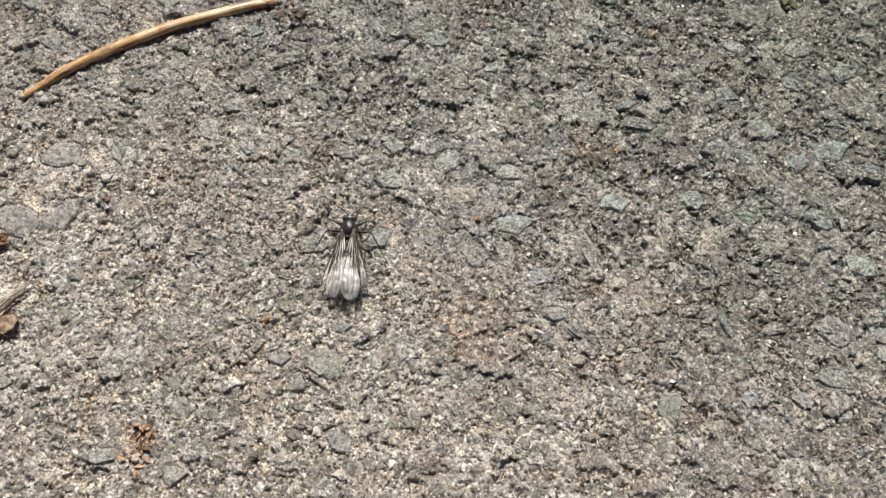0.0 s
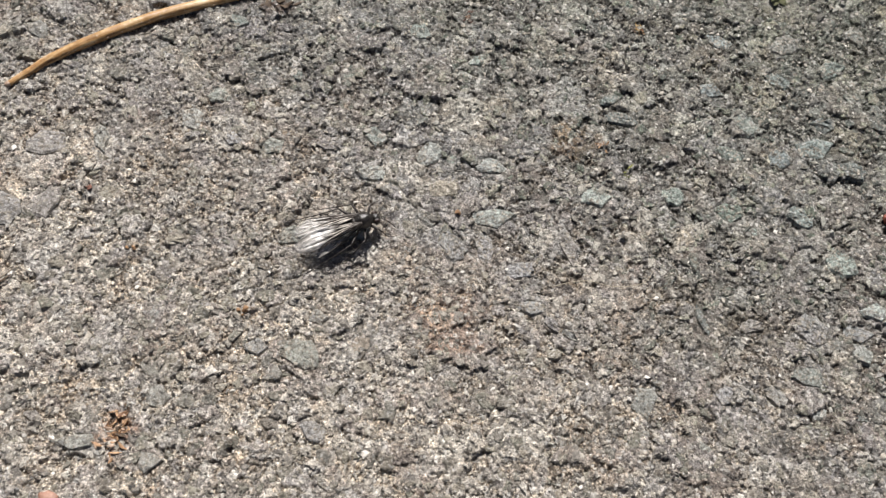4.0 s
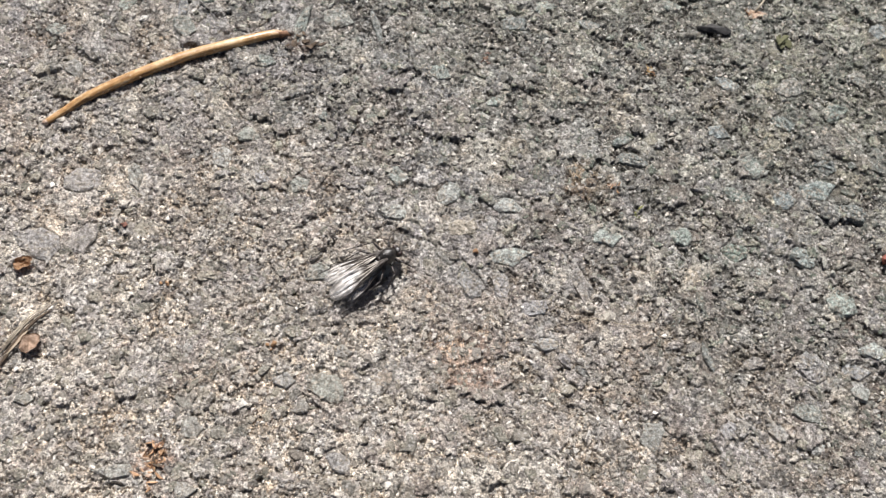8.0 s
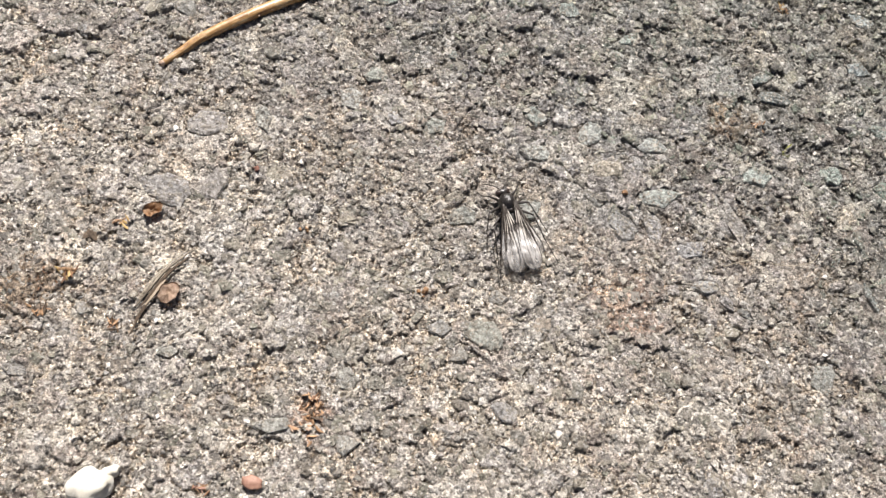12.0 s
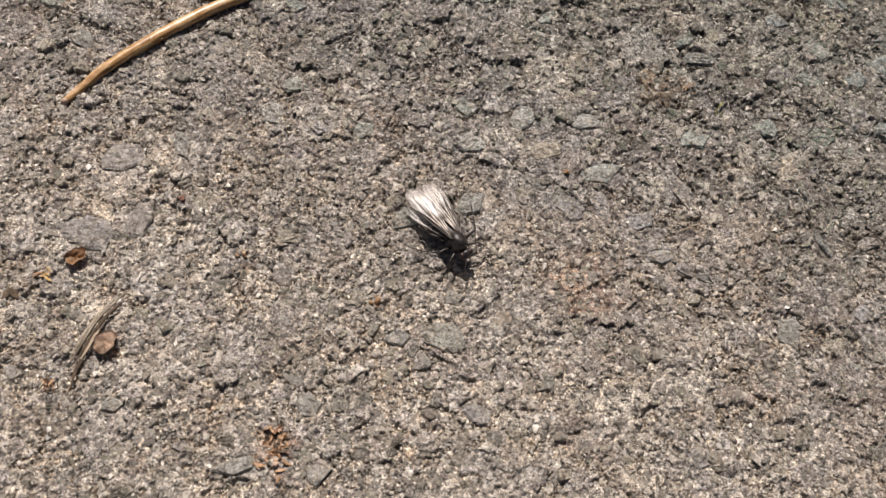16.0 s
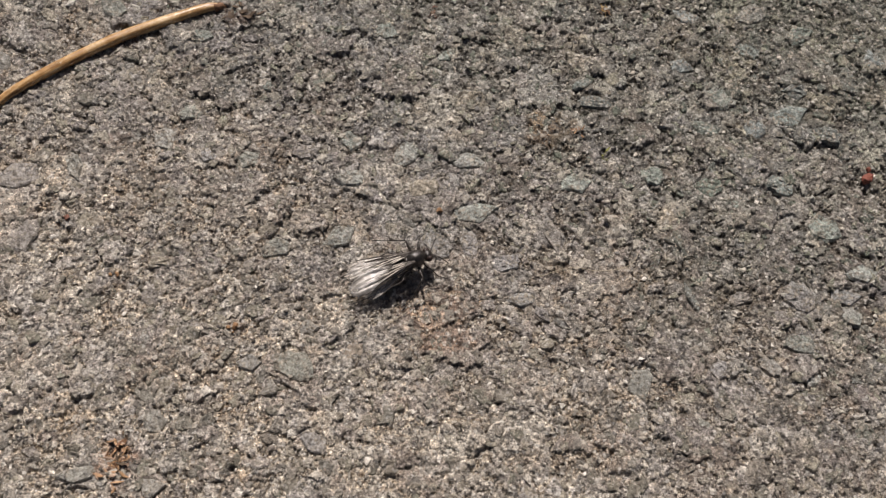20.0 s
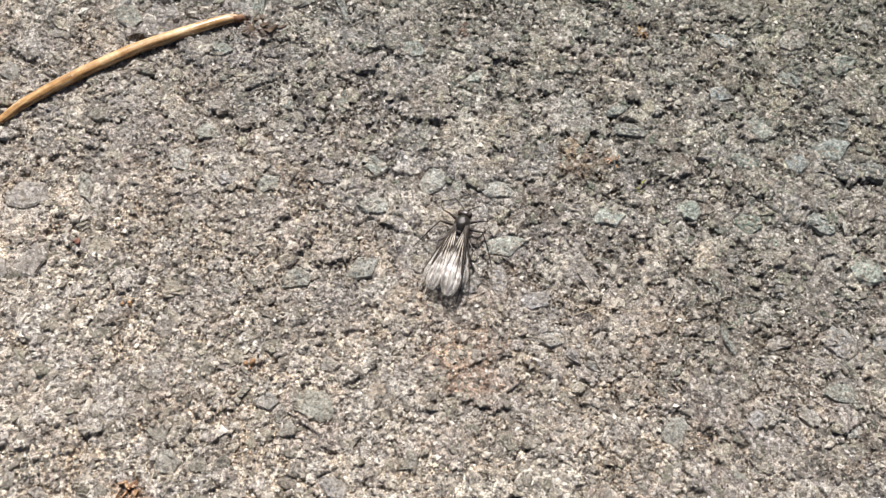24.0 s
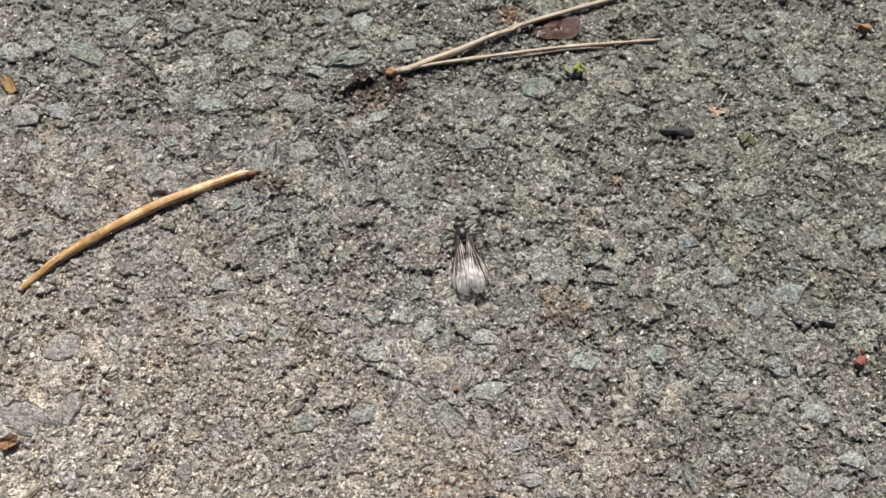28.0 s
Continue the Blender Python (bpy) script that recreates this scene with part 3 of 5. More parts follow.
ROCKS_G = [(-17.7, 40.6, 2.84, 1.88, -9), (-20.2, 31.6, 3.22, 0.94, 87), (-10.9, 32.8, 2.87, 0.58, -65), (-21.7, 32.2, 1.90, 1.11, 80), (-46.4, 45.6, 3.01, 1.69, -20), (-42.0, 50.6, 1.93, 1.49, 11), (-34.2, 50.7, 1.81, 1.11, 5), (-26.8, 49.4, 2.33, 2.33, 41), (-15.7, 45.7, 1.81, 1.07, 17), (-4.0, 50.9, 1.69, 1.66, 5), (-34.5, 28.7, 2.05, 1.55, -45), (-35.4, 31.4, 1.60, 0.87, 92), (-42.6, 30.9, 1.49, 1.08, 74), (-23.6, 25.4, 1.44, 1.20, -17), (-46.0, 20.5, 1.77, 1.38, -26), (-1.9, 27.3, 1.85, 1.25, -7)]
ROCKS_H = [(-16.1, 33.4, 2.51, 1.60, -17), (-6.9, 39.6, 1.96, 1.01, 28), (-40.4, 5.9, 2.49, 1.95, 15), (-25.8, 11.0, 1.71, 1.67, -53), (-20.9, 9.3, 1.26, 1.03, 137), (-23.4, 14.9, 1.47, 1.30, 4), (-16.2, 9.1, 1.69, 0.98, 36), (-5.2, 12.3, 1.61, 1.41, 4), (1.1, 10.9, 1.94, 1.49, 65), (8.3, 10.4, 1.89, 1.25, 4), (-12.0, -1.1, 1.92, 1.52, -6), (-5.5, 0.2, 2.03, 1.43, 39), (-4.8, 7.3, 1.85, 1.22, 4), (9.2, 4.0, 2.77, 1.45, 9), (8.4, 0.4, 2.05, 1.04, 113)]
ROCKS_I = [(22.8, 18.9, 2.46, 1.21, -15), (22.3, 21.0, 2.08, 1.07, -12), (33.5, 24.6, 1.84, 1.10, -7), (20.5, 8.1, 2.05, 1.49, 14), (28.9, 9.7, 1.69, 1.45, -28), (14.3, 45.8, 2.66, 1.93, 16), (37.5, 55.1, 2.08, 1.80, 27), (51.4, 50.8, 2.72, 1.87, 5), (42.8, 32.8, 2.40, 1.71, 25), (48.4, 30.1, 2.47, 1.32, 33), (45.8, 18.4, 2.65, 1.74, 14), (41.4, 16.3, 1.78, 1.35, -6), (49.7, 15.8, 2.02, 1.38, -12), (35.3, 8.5, 2.05, 1.38, 4), (43.5, 9.0, 2.18, 1.62, -23), (47.7, 3.9, 2.16, 1.85, -17)]
ROCKS_J = [(37.7, -4.4, 1.69, 1.00, 3), (48.8, -3.7, 2.03, 1.23, 13), (-43.0, -2.6, 3.25, 2.05, -15), (-38.5, -1.6, 2.24, 1.45, 104), (-24.4, -6.9, 1.47, 1.35, 94), (-52.2, 35.8, 2.71, 1.99, 166), (-48.2, 37.0, 2.14, 1.64, 155), (-52.5, 46.2, 2.05, 1.27, 5), (-55.9, 45.0, 2.18, 2.16, 5), (-28.9, 39.0, 2.65, 1.35, -4), (-22.1, 42.6, 1.47, 1.05, 17), (6.6, 36.5, 1.77, 1.34, 5), (10.2, 40.2, 1.72, 1.16, 27), (-10.4, 53.6, 2.03, 1.68, 17), (-14.4, 54.7, 1.63, 1.45, 41)]
ROCKS = []
for stone in ROCKS_G + ROCKS_H + ROCKS_I + ROCKS_J + ROCKS_A + ROCKS_B + ROCKS_C + ROCKS_D + ROCKS_E + ROCKS_F:
    if all(math.hypot(stone[0] - r[0], stone[1] - r[1]) > 0.6 * (stone[2] + r[2]) for r in ROCKS):
        ROCKS.append(stone)
ROCK_LEVEL = {}


def build_ground():
    xs, ys = graded(-0.071, 0.068, 0.000125), graded(-0.037, 0.068, 0.000125)
    X, Y = np.meshgrid(xs, ys)
    Z, tone, mask = relief(X, Y)
    for stone in ROCKS:                              # a bed for each stone
        x, y, a, b, turn = stone
        c, d = math.cos(radians(turn)), math.sin(radians(turn))
        i0, i1 = np.searchsorted(xs, ((x - 1.2 * a) * MM, (x + 1.2 * a) * MM))
        j0, j1 = np.searchsorted(ys, ((y - 1.2 * a) * MM, (y + 1.2 * a) * MM))
        u, v = X[j0:j1, i0:i1] / MM - x, Y[j0:j1, i0:i1] / MM - y
        inside = ((u * c + v * d) / a) ** 2 + ((v * c - u * d) / b) ** 2 < 0.82
        z = Z[j0:j1, i0:i1]
        level = float(np.percentile(z[inside], 70)) if inside.any() else float(relief(np.array([x * MM]), np.array([y * MM]))[0][0])
        ROCK_LEVEL[stone] = level
        z[inside] = np.minimum(z[inside], level - 0.00022)
    n, m = len(xs), len(ys)
    co = np.stack([X, Y, Z], -1).reshape(-1, 3).astype(np.float32)
    i = np.arange(n * m).reshape(m, n)
    quads = np.stack([i[:-1, :-1], i[:-1, 1:], i[1:, 1:], i[1:, :-1]], -1).reshape(-1, 4).astype(np.int32)
    me = bpy.data.meshes.new("ground")
    me.vertices.add(len(co))
    me.vertices.foreach_set("co", co.ravel())
    me.loops.add(quads.size)
    me.loops.foreach_set("vertex_index", quads.ravel())
    me.polygons.add(len(quads))
    me.polygons.foreach_set("loop_start", np.arange(0, quads.size, 4, dtype=np.int32))
    me.update(calc_edges=True)
    for name, values in (("stone_tone", tone), ("stone_mask", mask)):
        me.attributes.new(name, "FLOAT", "POINT").data.foreach_set("value", values.astype(np.float32).ravel())
    me.materials.append(GROUND)
    ob = new("ground", me)
    return tagged(ob, "weathered grey asphalt with sandy tan binder and embedded stones", "ground", kind="structure")


ground = build_ground()


# ---- building helpers ----
def part(name, bm, material, parent=None, label="", shade=True):
    """Links a bmesh (in millimetres) as one mesh object under a thing or a part."""
    me = bpy.data.meshes.new(name)
    bmesh.ops.recalc_face_normals(bm, faces=bm.faces[:])
    bm.to_mesh(me)
    bm.free()
    me.transform(Matrix.Scale(MM, 4))
    me.materials.append(material)
    if shade:
        me.polygons.foreach_set("use_smooth", [True] * len(me.polygons))
    ob = new(name, me)
    ob.parent = parent
    if label:
        ob["label"] = label
    return ob


def tube(points, radii, sides=10, bm=None, flat=1.0):
    """A closed tapering tube along points (millimetres)."""
    bm = bm or bmesh.new()
    pts = [Vector(p) for p in points]
    along = bm.verts.layers.float.get("along") or bm.verts.layers.float.new("along")
    across = bm.verts.layers.float.get("across") or bm.verts.layers.float.new("across")
    rings, run = [], 0.0
    for i, p in enumerate(pts):
        d = (pts[min(i + 1, len(pts) - 1)] - pts[max(i - 1, 0)]).normalized()
        side = d.cross(Vector((0, 0, 1)))
        side = side.normalized() if side.length > 1e-4 else Vector((0, 1, 0))
        up = side.cross(d)
        r = radii[i] if hasattr(radii, "__len__") else radii
        rings.append([bm.verts.new(p + side * (r * math.cos(a)) + up * (r * flat * math.sin(a))) for a in (2 * math.pi * k / sides for k in range(sides))])
        run += (p - pts[i - 1]).length if i else 0.0
        for k, v in enumerate(rings[-1]):
            v[along], v[across] = run, abs(((k / sides + 0.25) % 1.0) - 0.5)
    for a, b in zip(rings, rings[1:]):
        for k in range(sides):
            bm.faces.new((a[k], a[(k + 1) % sides], b[(k + 1) % sides], b[k]))
    bm.faces.new(rings[0][::-1])
    bm.faces.new(rings[-1])
    return bm


def spline(points, n):
    """Points along a smooth curve through the given ones."""
    p = [Vector(q) for q in points]
    p = [p[0] * 2 - p[1]] + p + [p[-1] * 2 - p[-2]]
    out = []
    for i in range(1, len(p) - 2):
        for k in range(n):
            t = k / n
            out.append(0.5 * (2 * p[i] + (p[i + 1] - p[i - 1]) * t + (2 * p[i - 1] - 5 * p[i] + 4 * p[i + 1] - p[i + 2]) * t * t + (3 * p[i] - p[i - 1] - 3 * p[i + 1] + p[i + 2]) * t ** 3))
    return out + [p[-2]]


def ball(centre, radii, rough=0.0, detail=3, seed=0, turn=0):
    bm = bmesh.new()
    bmesh.ops.create_icosphere(bm, subdivisions=detail, radius=1)
    for v in bm.verts:
        k = 1 + rough * noise.noise(v.co * 1.7 + Vector((seed * 3.1, seed, 0)))  # uneven, as grown
        v.co = Vector((v.co.x * radii[0], v.co.y * radii[1], v.co.z * radii[2])) * k
    bmesh.ops.rotate(bm, verts=bm.verts[:], matrix=Matrix.Rotation(radians(turn), 3, "Z"))
    bmesh.ops.translate(bm, verts=bm.verts[:], vec=centre)
    return bm


def lump(seed, radii, points=16):
    """An angular broken piece: the hull of scattered points."""
    rnd = random.Random(seed)
    bm = bmesh.new()
    for _ in range(points):
        v = Vector((rnd.gauss(0, 1), rnd.gauss(0, 1), rnd.gauss(0, 0.8))).normalized()
        k = rnd.uniform(0.82, 1.05)
        bm.verts.new((v.x * radii[0] * k, v.y * radii[1] * k, v.z * radii[2] * k))
    res = bmesh.ops.convex_hull(bm, input=bm.verts[:])
    bmesh.ops.delete(bm, geom=[g for g in res["geom_interior"] if isinstance(g, bmesh.types.BMVert)], context="VERTS")
    return bm


CLEAR = []          # places kept free of chips: x, y, radius


def thing(name, x, y, label, category, lift=0.0, turn=0.0, group=""):
    """An Empty on the ground at x, y (millimetres)."""
    ob = new(name)
    ob.empty_display_size = 0.002
    CLEAR.append((x, y, 1.7))
    ob.matrix_world = pose(x * MM, y * MM, height(x, y) + lift * MM, 0, 0, turn)
    return tagged(ob, label, category, group)


# ---- the insect ----
WING_U = (0.0, 0.08, 0.2, 0.4, 0.6, 0.76, 0.88, 0.95, 0.985, 1.0)
WING_OUT = (0.12, 0.28, 0.50, 0.86, 1.20, 1.42, 1.34, 1.02, 0.62, -0.05)
WING_IN = (-0.14, -0.30, -0.58, -1.00, -1.36, -1.44, -1.20, -0.82, -0.48, -0.05)


def wing_point(u, v, side, size, seed):
    """A place on a folded wing, in millimetres: u from root to tip, v from the front edge to the hind edge."""
    out, back = np.interp(u, WING_U, WING_OUT), np.interp(u, WING_U, WING_IN)
    x, y = -7.5 * size * u, (out + (back - out) * v) * size ** 0.5 * 0.72
    ridge = 0.9 * abs(noise.noise(Vector((u * 1.6, v * 3.6, seed * 3.0))))
    z = 0.7 * ridge * min(1.0, u * 2.2) * (1 - 0.5 * u) - 0.6 * max(0.0, 0.42 - v) ** 1.4 * min(1.0, u * 3)
    z += 0.22 * noise.noise(Vector((x * 0.5, y * 1.3, seed + 3.0))) * min(1.0, u * 2) - 0.25 * u * u
    z += 0.16 * abs(noise.noise(Vector((x * 1.1 + y * 0.6, y * 1.6, seed + 9.0)))) * min(1.0, u * 1.6)
    return Vector((x, y * side, z))


def build_wing(fly, side, tilt, spread, z, size=1.0, seed=0.0, material=None, hind=False, label="smoky translucent wing with brown veins"):
    n, m = 44, 30
    verts, along, across, faces = [], [], [], []
    for layer in (0.0, -0.018):
        for i in range(n + 1):
            u = 1 - (1 - i / n) ** 1.5
            ragged = 0.22 * noise.noise(Vector((i * 0.7, seed, 1.0)))
            for k in range(m + 1):
                v = k / m
                p = wing_point(min(1.0, u), v, side, size, seed)
                p.y += ragged * (v - 0.5) * u
                p.z += layer
                verts.append(p * MM)
                along.append(u)
                across.append(v)
    count = (n + 1) * (m + 1)
    for i in range(n):
        for k in range(m):
            a = i * (m + 1) + k
            q = (a, a + 1, a + m + 2, a + m + 1)
            faces.append(q if side < 0 else q[::-1])
            faces.append(tuple(w + count for w in (q[::-1] if side < 0 else q)))
    rim = [i * (m + 1) for i in range(n + 1)] + [n * (m + 1) + k for k in range(1, m + 1)] + [i * (m + 1) + m for i in range(n - 1, -1, -1)] + [k for k in range(m - 1, -1, -1)]
    for a, b in zip(rim, rim[1:]):
        faces.append((a, b, b + count, a + count))
    me = bpy.data.meshes.new("wing")
    me.from_pydata(verts, [], faces)
    me.attributes.new("along", "FLOAT", "POINT").data.foreach_set("value", along)
    me.attributes.new("across", "FLOAT", "POINT").data.foreach_set("value", across)
    me.materials.append(material or WING)
    me.polygons.foreach_set("use_smooth", [True] * len(me.polygons))
    wing = tagged(new("wing", me), label)
    wing.parent = fly
    wing.matrix_basis = pose(-0.25 * MM, side * 0.54 * MM, z * MM, -1.5 * side, tilt, spread * side)

    def vein(points, r0, r1, sharp=1.0):
        pts = [wing_point(u, v, side, size, seed) + Vector((0, 0, 0.02)) for u, v, _ in spline([(u, v, 0) for u, v in points], 5)]
        k = len(pts)
        part("vein", tube(pts, [r1 + (r0 - r1) * (1 - i / k) ** sharp for i in range(k)], 6), VEIN, wing)
    def pale(points, r):
        pts = [wing_point(u, v, side, size, seed) + Vector((0, 0, 0.025)) for u, v, _ in spline([(u, v, 0) for u, v in points], 5)]
        k = len(pts)
        part("pale_streak", tube(pts, [r * (0.35 + math.sin(math.pi * i / (k - 1))) for i in range(k)], 6, None, 0.5), CREAM, wing, "cream streak beside a vein")
    vein([(0.0, 0.0), (0.2, 0.0), (0.45, 0.0), (0.7, 0.0), (0.88, 0.0)], 0.13, 0.03)
    if hind:
        return wing
    vein([(0.0, 0.25), (0.2, 0.17), (0.45, 0.13), (0.66, 0.04)], 0.12, 0.04)
    vein([(0.04, 0.4), (0.25, 0.34), (0.45, 0.32), (0.7, 0.30), (0.9, 0.33)], 0.10, 0.008, 1.6)
    vein([(0.45, 0.32), (0.58, 0.43), (0.74, 0.47)], 0.035, 0.008)
    vein([(0.04, 0.55), (0.25, 0.56), (0.45, 0.58), (0.7, 0.62), (0.88, 0.65)], 0.09, 0.008, 1.6)
    vein([(0.04, 0.75), (0.2, 0.78), (0.4, 0.84), (0.62, 0.92)], 0.08, 0.02)
    vein([(0.42, 0.13), (0.43, 0.32)], 0.045, 0.035)
    vein([(0.38, 0.34), (0.40, 0.57)], 0.05, 0.035)
    vein([(0.33, 0.57), (0.34, 0.81)], 0.045, 0.03)
    pale([(0.06, 0.33), (0.2, 0.26), (0.34, 0.22), (0.48, 0.2)], 0.06)
    pale([(0.05, 0.47), (0.18, 0.45), (0.32, 0.46), (0.5, 0.47)], 0.05)
    pale([(0.12, 0.10), (0.25, 0.08), (0.4, 0.07)], 0.05)
    pale([(0.10, 0.87), (0.2, 0.9), (0.32, 0.93)], 0.05)
    pale([(0.12, 0.66), (0.24, 0.68), (0.38, 0.71)], 0.065)
    pale([(0.36, 0.44), (0.44, 0.45), (0.56, 0.5)], 0.055)
    pale([(0.10, 0.06), (0.3, 0.055), (0.5, 0.05)], 0.035)
    return wing


def build_leg(fly, side, root, knee, ankle, toe):
    """Coxa at root; femur, tibia and tarsus are its pieces."""
    base = Vector((root[0], root[1] * side, root[2]))
    k, a, t = (Vector((p[0], p[1] * side, p[2])) - base for p in (knee, ankle, toe))
    leg = part("leg", ball((0, 0, 0), (0.2, 0.2, 0.22), 0.1, 2), LEG, fly, "thin black jointed leg")
    leg.matrix_basis = Matrix.Translation(base * MM)
    part("femur", tube(spline([Vector((0, 0, 0)), k * 0.5 + Vector((0, 0, 0.06)), k], 4), [0.11, 0.13, 0.15, 0.16, 0.16, 0.15, 0.13, 0.1, 0.09], 8), LEG, leg)
    part("tibia", tube([k, k.lerp(a, 0.33) + Vector((0, 0, 0.03)), k.lerp(a, 0.66), a], [0.08, 0.065, 0.065, 0.07], 8), LEG, leg)
    foot = [a.lerp(t, q / 10) + Vector((0, 0, 0.03 * math.sin(q))) for q in range(11)]
    part("tarsus", tube(foot, [0.055 if q % 2 else 0.04 for q in range(11)], 6), LEG, leg)
    return leg


def build_fly():
    fly = new("fly")
    fly.empty_display_size = 0.003
    tagged(fly, "small black winged insect with smoky veined wings folded over its back", "fly")
    part("thorax", ball((0, 0, 1.35), (1.15, 0.88, 1.02), 0.05, 4), CHITIN, fly, "domed glossy black thorax")
    part("scutellum", ball((-0.92, 0, 1.72), (0.32, 0.42, 0.26), 0.04, 3), LEG, fly)
    part("neck", tube([(0.8, 0, 1.15), (1.3, 0, 1.05)], 0.26, 12), CHITIN, fly)
    head = part("head", ball((1.36, 0, 1.0), (0.52, 0.7, 0.62), 0.05, 3), CHITIN, fly)
    for s in (1, -1):
        part("eye", ball((1.4, 0.45 * s, 1.12), (0.38, 0.34, 0.44), 0.0, 3), EYE, head, "dark brown compound eye")
        part("palp", tube([(1.78, 0.16 * s, 0.8), (1.95, 0.22 * s, 0.55), (1.98, 0.24 * s, 0.35)], [0.06, 0.06, 0.04], 6), LEG, head)
        ant = spline([(1.78, 0.16 * s, 1.15), (2.0, 0.4 * s, 1.3), (2.4, 0.8 * s, 1.25), (2.8, 1.25 * s, 1.0), (3.1, 1.6 * s, 0.7)], 6)
        part("antenna", tube(ant, [0.065 if i % 2 else 0.045 for i in range(len(ant))], 6), LEG, head, "thin black beaded antenna")
    hair = random.Random(9)
    bm = bmesh.new()
    for _ in range(46):                              # short bristles over the thorax
        a, e = hair.uniform(0, 6.28), hair.uniform(0.15, 1.3)
        d = Vector((math.cos(a) * math.cos(e), math.sin(a) * math.cos(e), math.sin(e)))
        p = Vector((d.x * 1.19, d.y * 0.96, 1.3 + d.z * 0.97))
        tube([p, p + d * 0.13 + Vector((-0.05, 0, 0)), p + d * 0.2 + Vector((-0.16, 0, 0))], [0.02, 0.015, 0.006], 4, bm)
    part("bristles", bm, LEG, fly, "short stiff black bristles")
    for s in (1, -1):
        part("haltere", tube([(-0.7, 0.85 * s, 1.35), (-0.9, 1.15 * s, 1.4), (-1.0, 1.3 * s, 1.4)], [0.05, 0.05, 0.13], 8), LEG, fly)
    bm = bmesh.new()
    pts, rad = [], []
    for i in range(29):
        u = i / 28
        pts.append((-0.6 - 4.6 * u, 0, 1.12 - 0.42 * u))
        rad.append(max(0.03, 0.74 * (1 - 0.35 * u) * math.sqrt(max(0.0, 1 - u ** 5)) * (1.0 if i % 4 else 0.93)))
    part("abdomen", tube(pts, rad, 18, bm, 0.85), CHITIN, fly, "segmented dark abdomen under the wings")
    build_wing(fly, 1, -10.0, -10.0, 1.8, 0.92, 5.0, HINDWING, True, "clear thin hind wing half hidden under the front wing")
    build_wing(fly, -1, -10.0, -8.0, 1.75, 0.84, 9.0, HINDWING, True, "clear thin hind wing half hidden under the front wing")
    build_wing(fly, 1, -10.0, -5.0, 1.95, 0.97, 1.0, LEFT_WING)
    build_wing(fly, -1, -9.5, 0.5, 2.25, 1.0, 2.0)
    legs = []
    for s in (1, -1):
        legs.append((build_leg(fly, s, (0.6, 0.5, 0.85), (1.3, 1.5, 1.2), (2.0, 2.1, 0.35), (2.7, 2.3, 0.0)), s, 0))
        legs.append((build_leg(fly, s, (0.0, 0.6, 0.8), (-0.5, 2.2, 1.35), (-2.1, 2.9, 0.4), (-3.9, 3.4, 0.0)), s, 1))
        legs.append((build_leg(fly, s, (-0.55, 0.55, 0.85), (-2.0, 2.2, 1.3), (-4.8, 2.7, 0.35), (-7.4, 3.2, 0.0)), s, 2))
    return fly, legs


fly, fly_legs = build_fly()


# ---- loose things on the ground ----
def laid(name, points, radii, material, label, category, lift, sides=12, flat=1.0, n=8, parts=()):
    """A long thing lying along points (x, y, extra height)."""
    ob = thing(name, points[0][0], points[0][1], label, category)
    CLEAR.extend((p.x, p.y, 1.2) for p in spline([(x, y, 0) for x, y, _ in points], 5))
    base = ob.matrix_world.translation / MM
    hs = [height(x, y) / MM for x, y, _ in points]
    mean = sum(hs) / len(hs)
    pts = spline([Vector((x, y, mean + 0.5 * (h - mean) + z + lift)) - base for (x, y, z), h in zip(points, hs)], n)
    k = len(pts)
    rr = [np.interp(i / (k - 1), np.linspace(0, 1, len(radii)), radii) * (1 + 0.07 * noise.noise(Vector((i * 0.6, x0, 0)))) for i, x0 in zip(range(k), [points[0][0]] * k)]
    part("shaft", tube(pts, rr, sides, None, flat), material, ob)
    return ob, pts, rr


def build_needle():
    ob, pts, rr = laid("dry_needle", [(-46.9, 12.4, 0.0), (-45.2, 14.4, 0.1), (-43.1, 16.6, 0.25), (-38.7, 20.1, 0.3), (-32.9, 24.3, 0.3), (-27.3, 27.4, 0.2), (-23.7, 29.3, 0.1), (-21.9, 29.8, 0.0)],
                       [0.34, 0.46, 0.58, 0.64, 0.67, 0.65, 0.57, 0.32], STRAW, "curved straw-brown dry pine needle lying on the asphalt", "needle", 0.12, 14, 0.85)
    # groove along the upper side, a darker sheath at one end and a pale worn tip at the other
    part("groove", tube([p + Vector((0.2, -0.32, r * 0.5)) for p, r in list(zip(pts, rr))[14:-8]], 0.05, 6), RUST, ob, "thin brown groove along the needle")
    rnd = random.Random(31)
    for k in range(34):                              # specks of grit along its flanks
        i = rnd.randint(6, len(pts) - 6)
        bm = lump(700 + k, (rnd.uniform(0.07, 0.16), rnd.uniform(0.06, 0.12), rnd.uniform(0.05, 0.09)), 9)
        low = rnd.choice((-1, -1, -1, 1))
        bmesh.ops.translate(bm, verts=bm.verts[:], vec=pts[i] + Vector((0.62 * -low * rr[i] * 0.9, low * rr[i] * 0.8, rnd.uniform(0.0, 0.35) * rr[i])))
        part("grit_speck", bm, rnd.choice((PINK, FIBRE, RUST, SOIL)), ob, "", False)
    part("tip", ball(pts[0], (0.4, 0.34, 0.32), 0.25, 3, 4, 40), PINK, ob, "blunt pale tip")
    part("sheath", tube([pts[-1] + Vector((-0.9, -0.35, 0.0)), pts[-1], pts[-1] + Vector((0.5, -0.1, -0.12))], [0.5, 0.42, 0.16], 10), RUST, ob, "reddish-brown end")


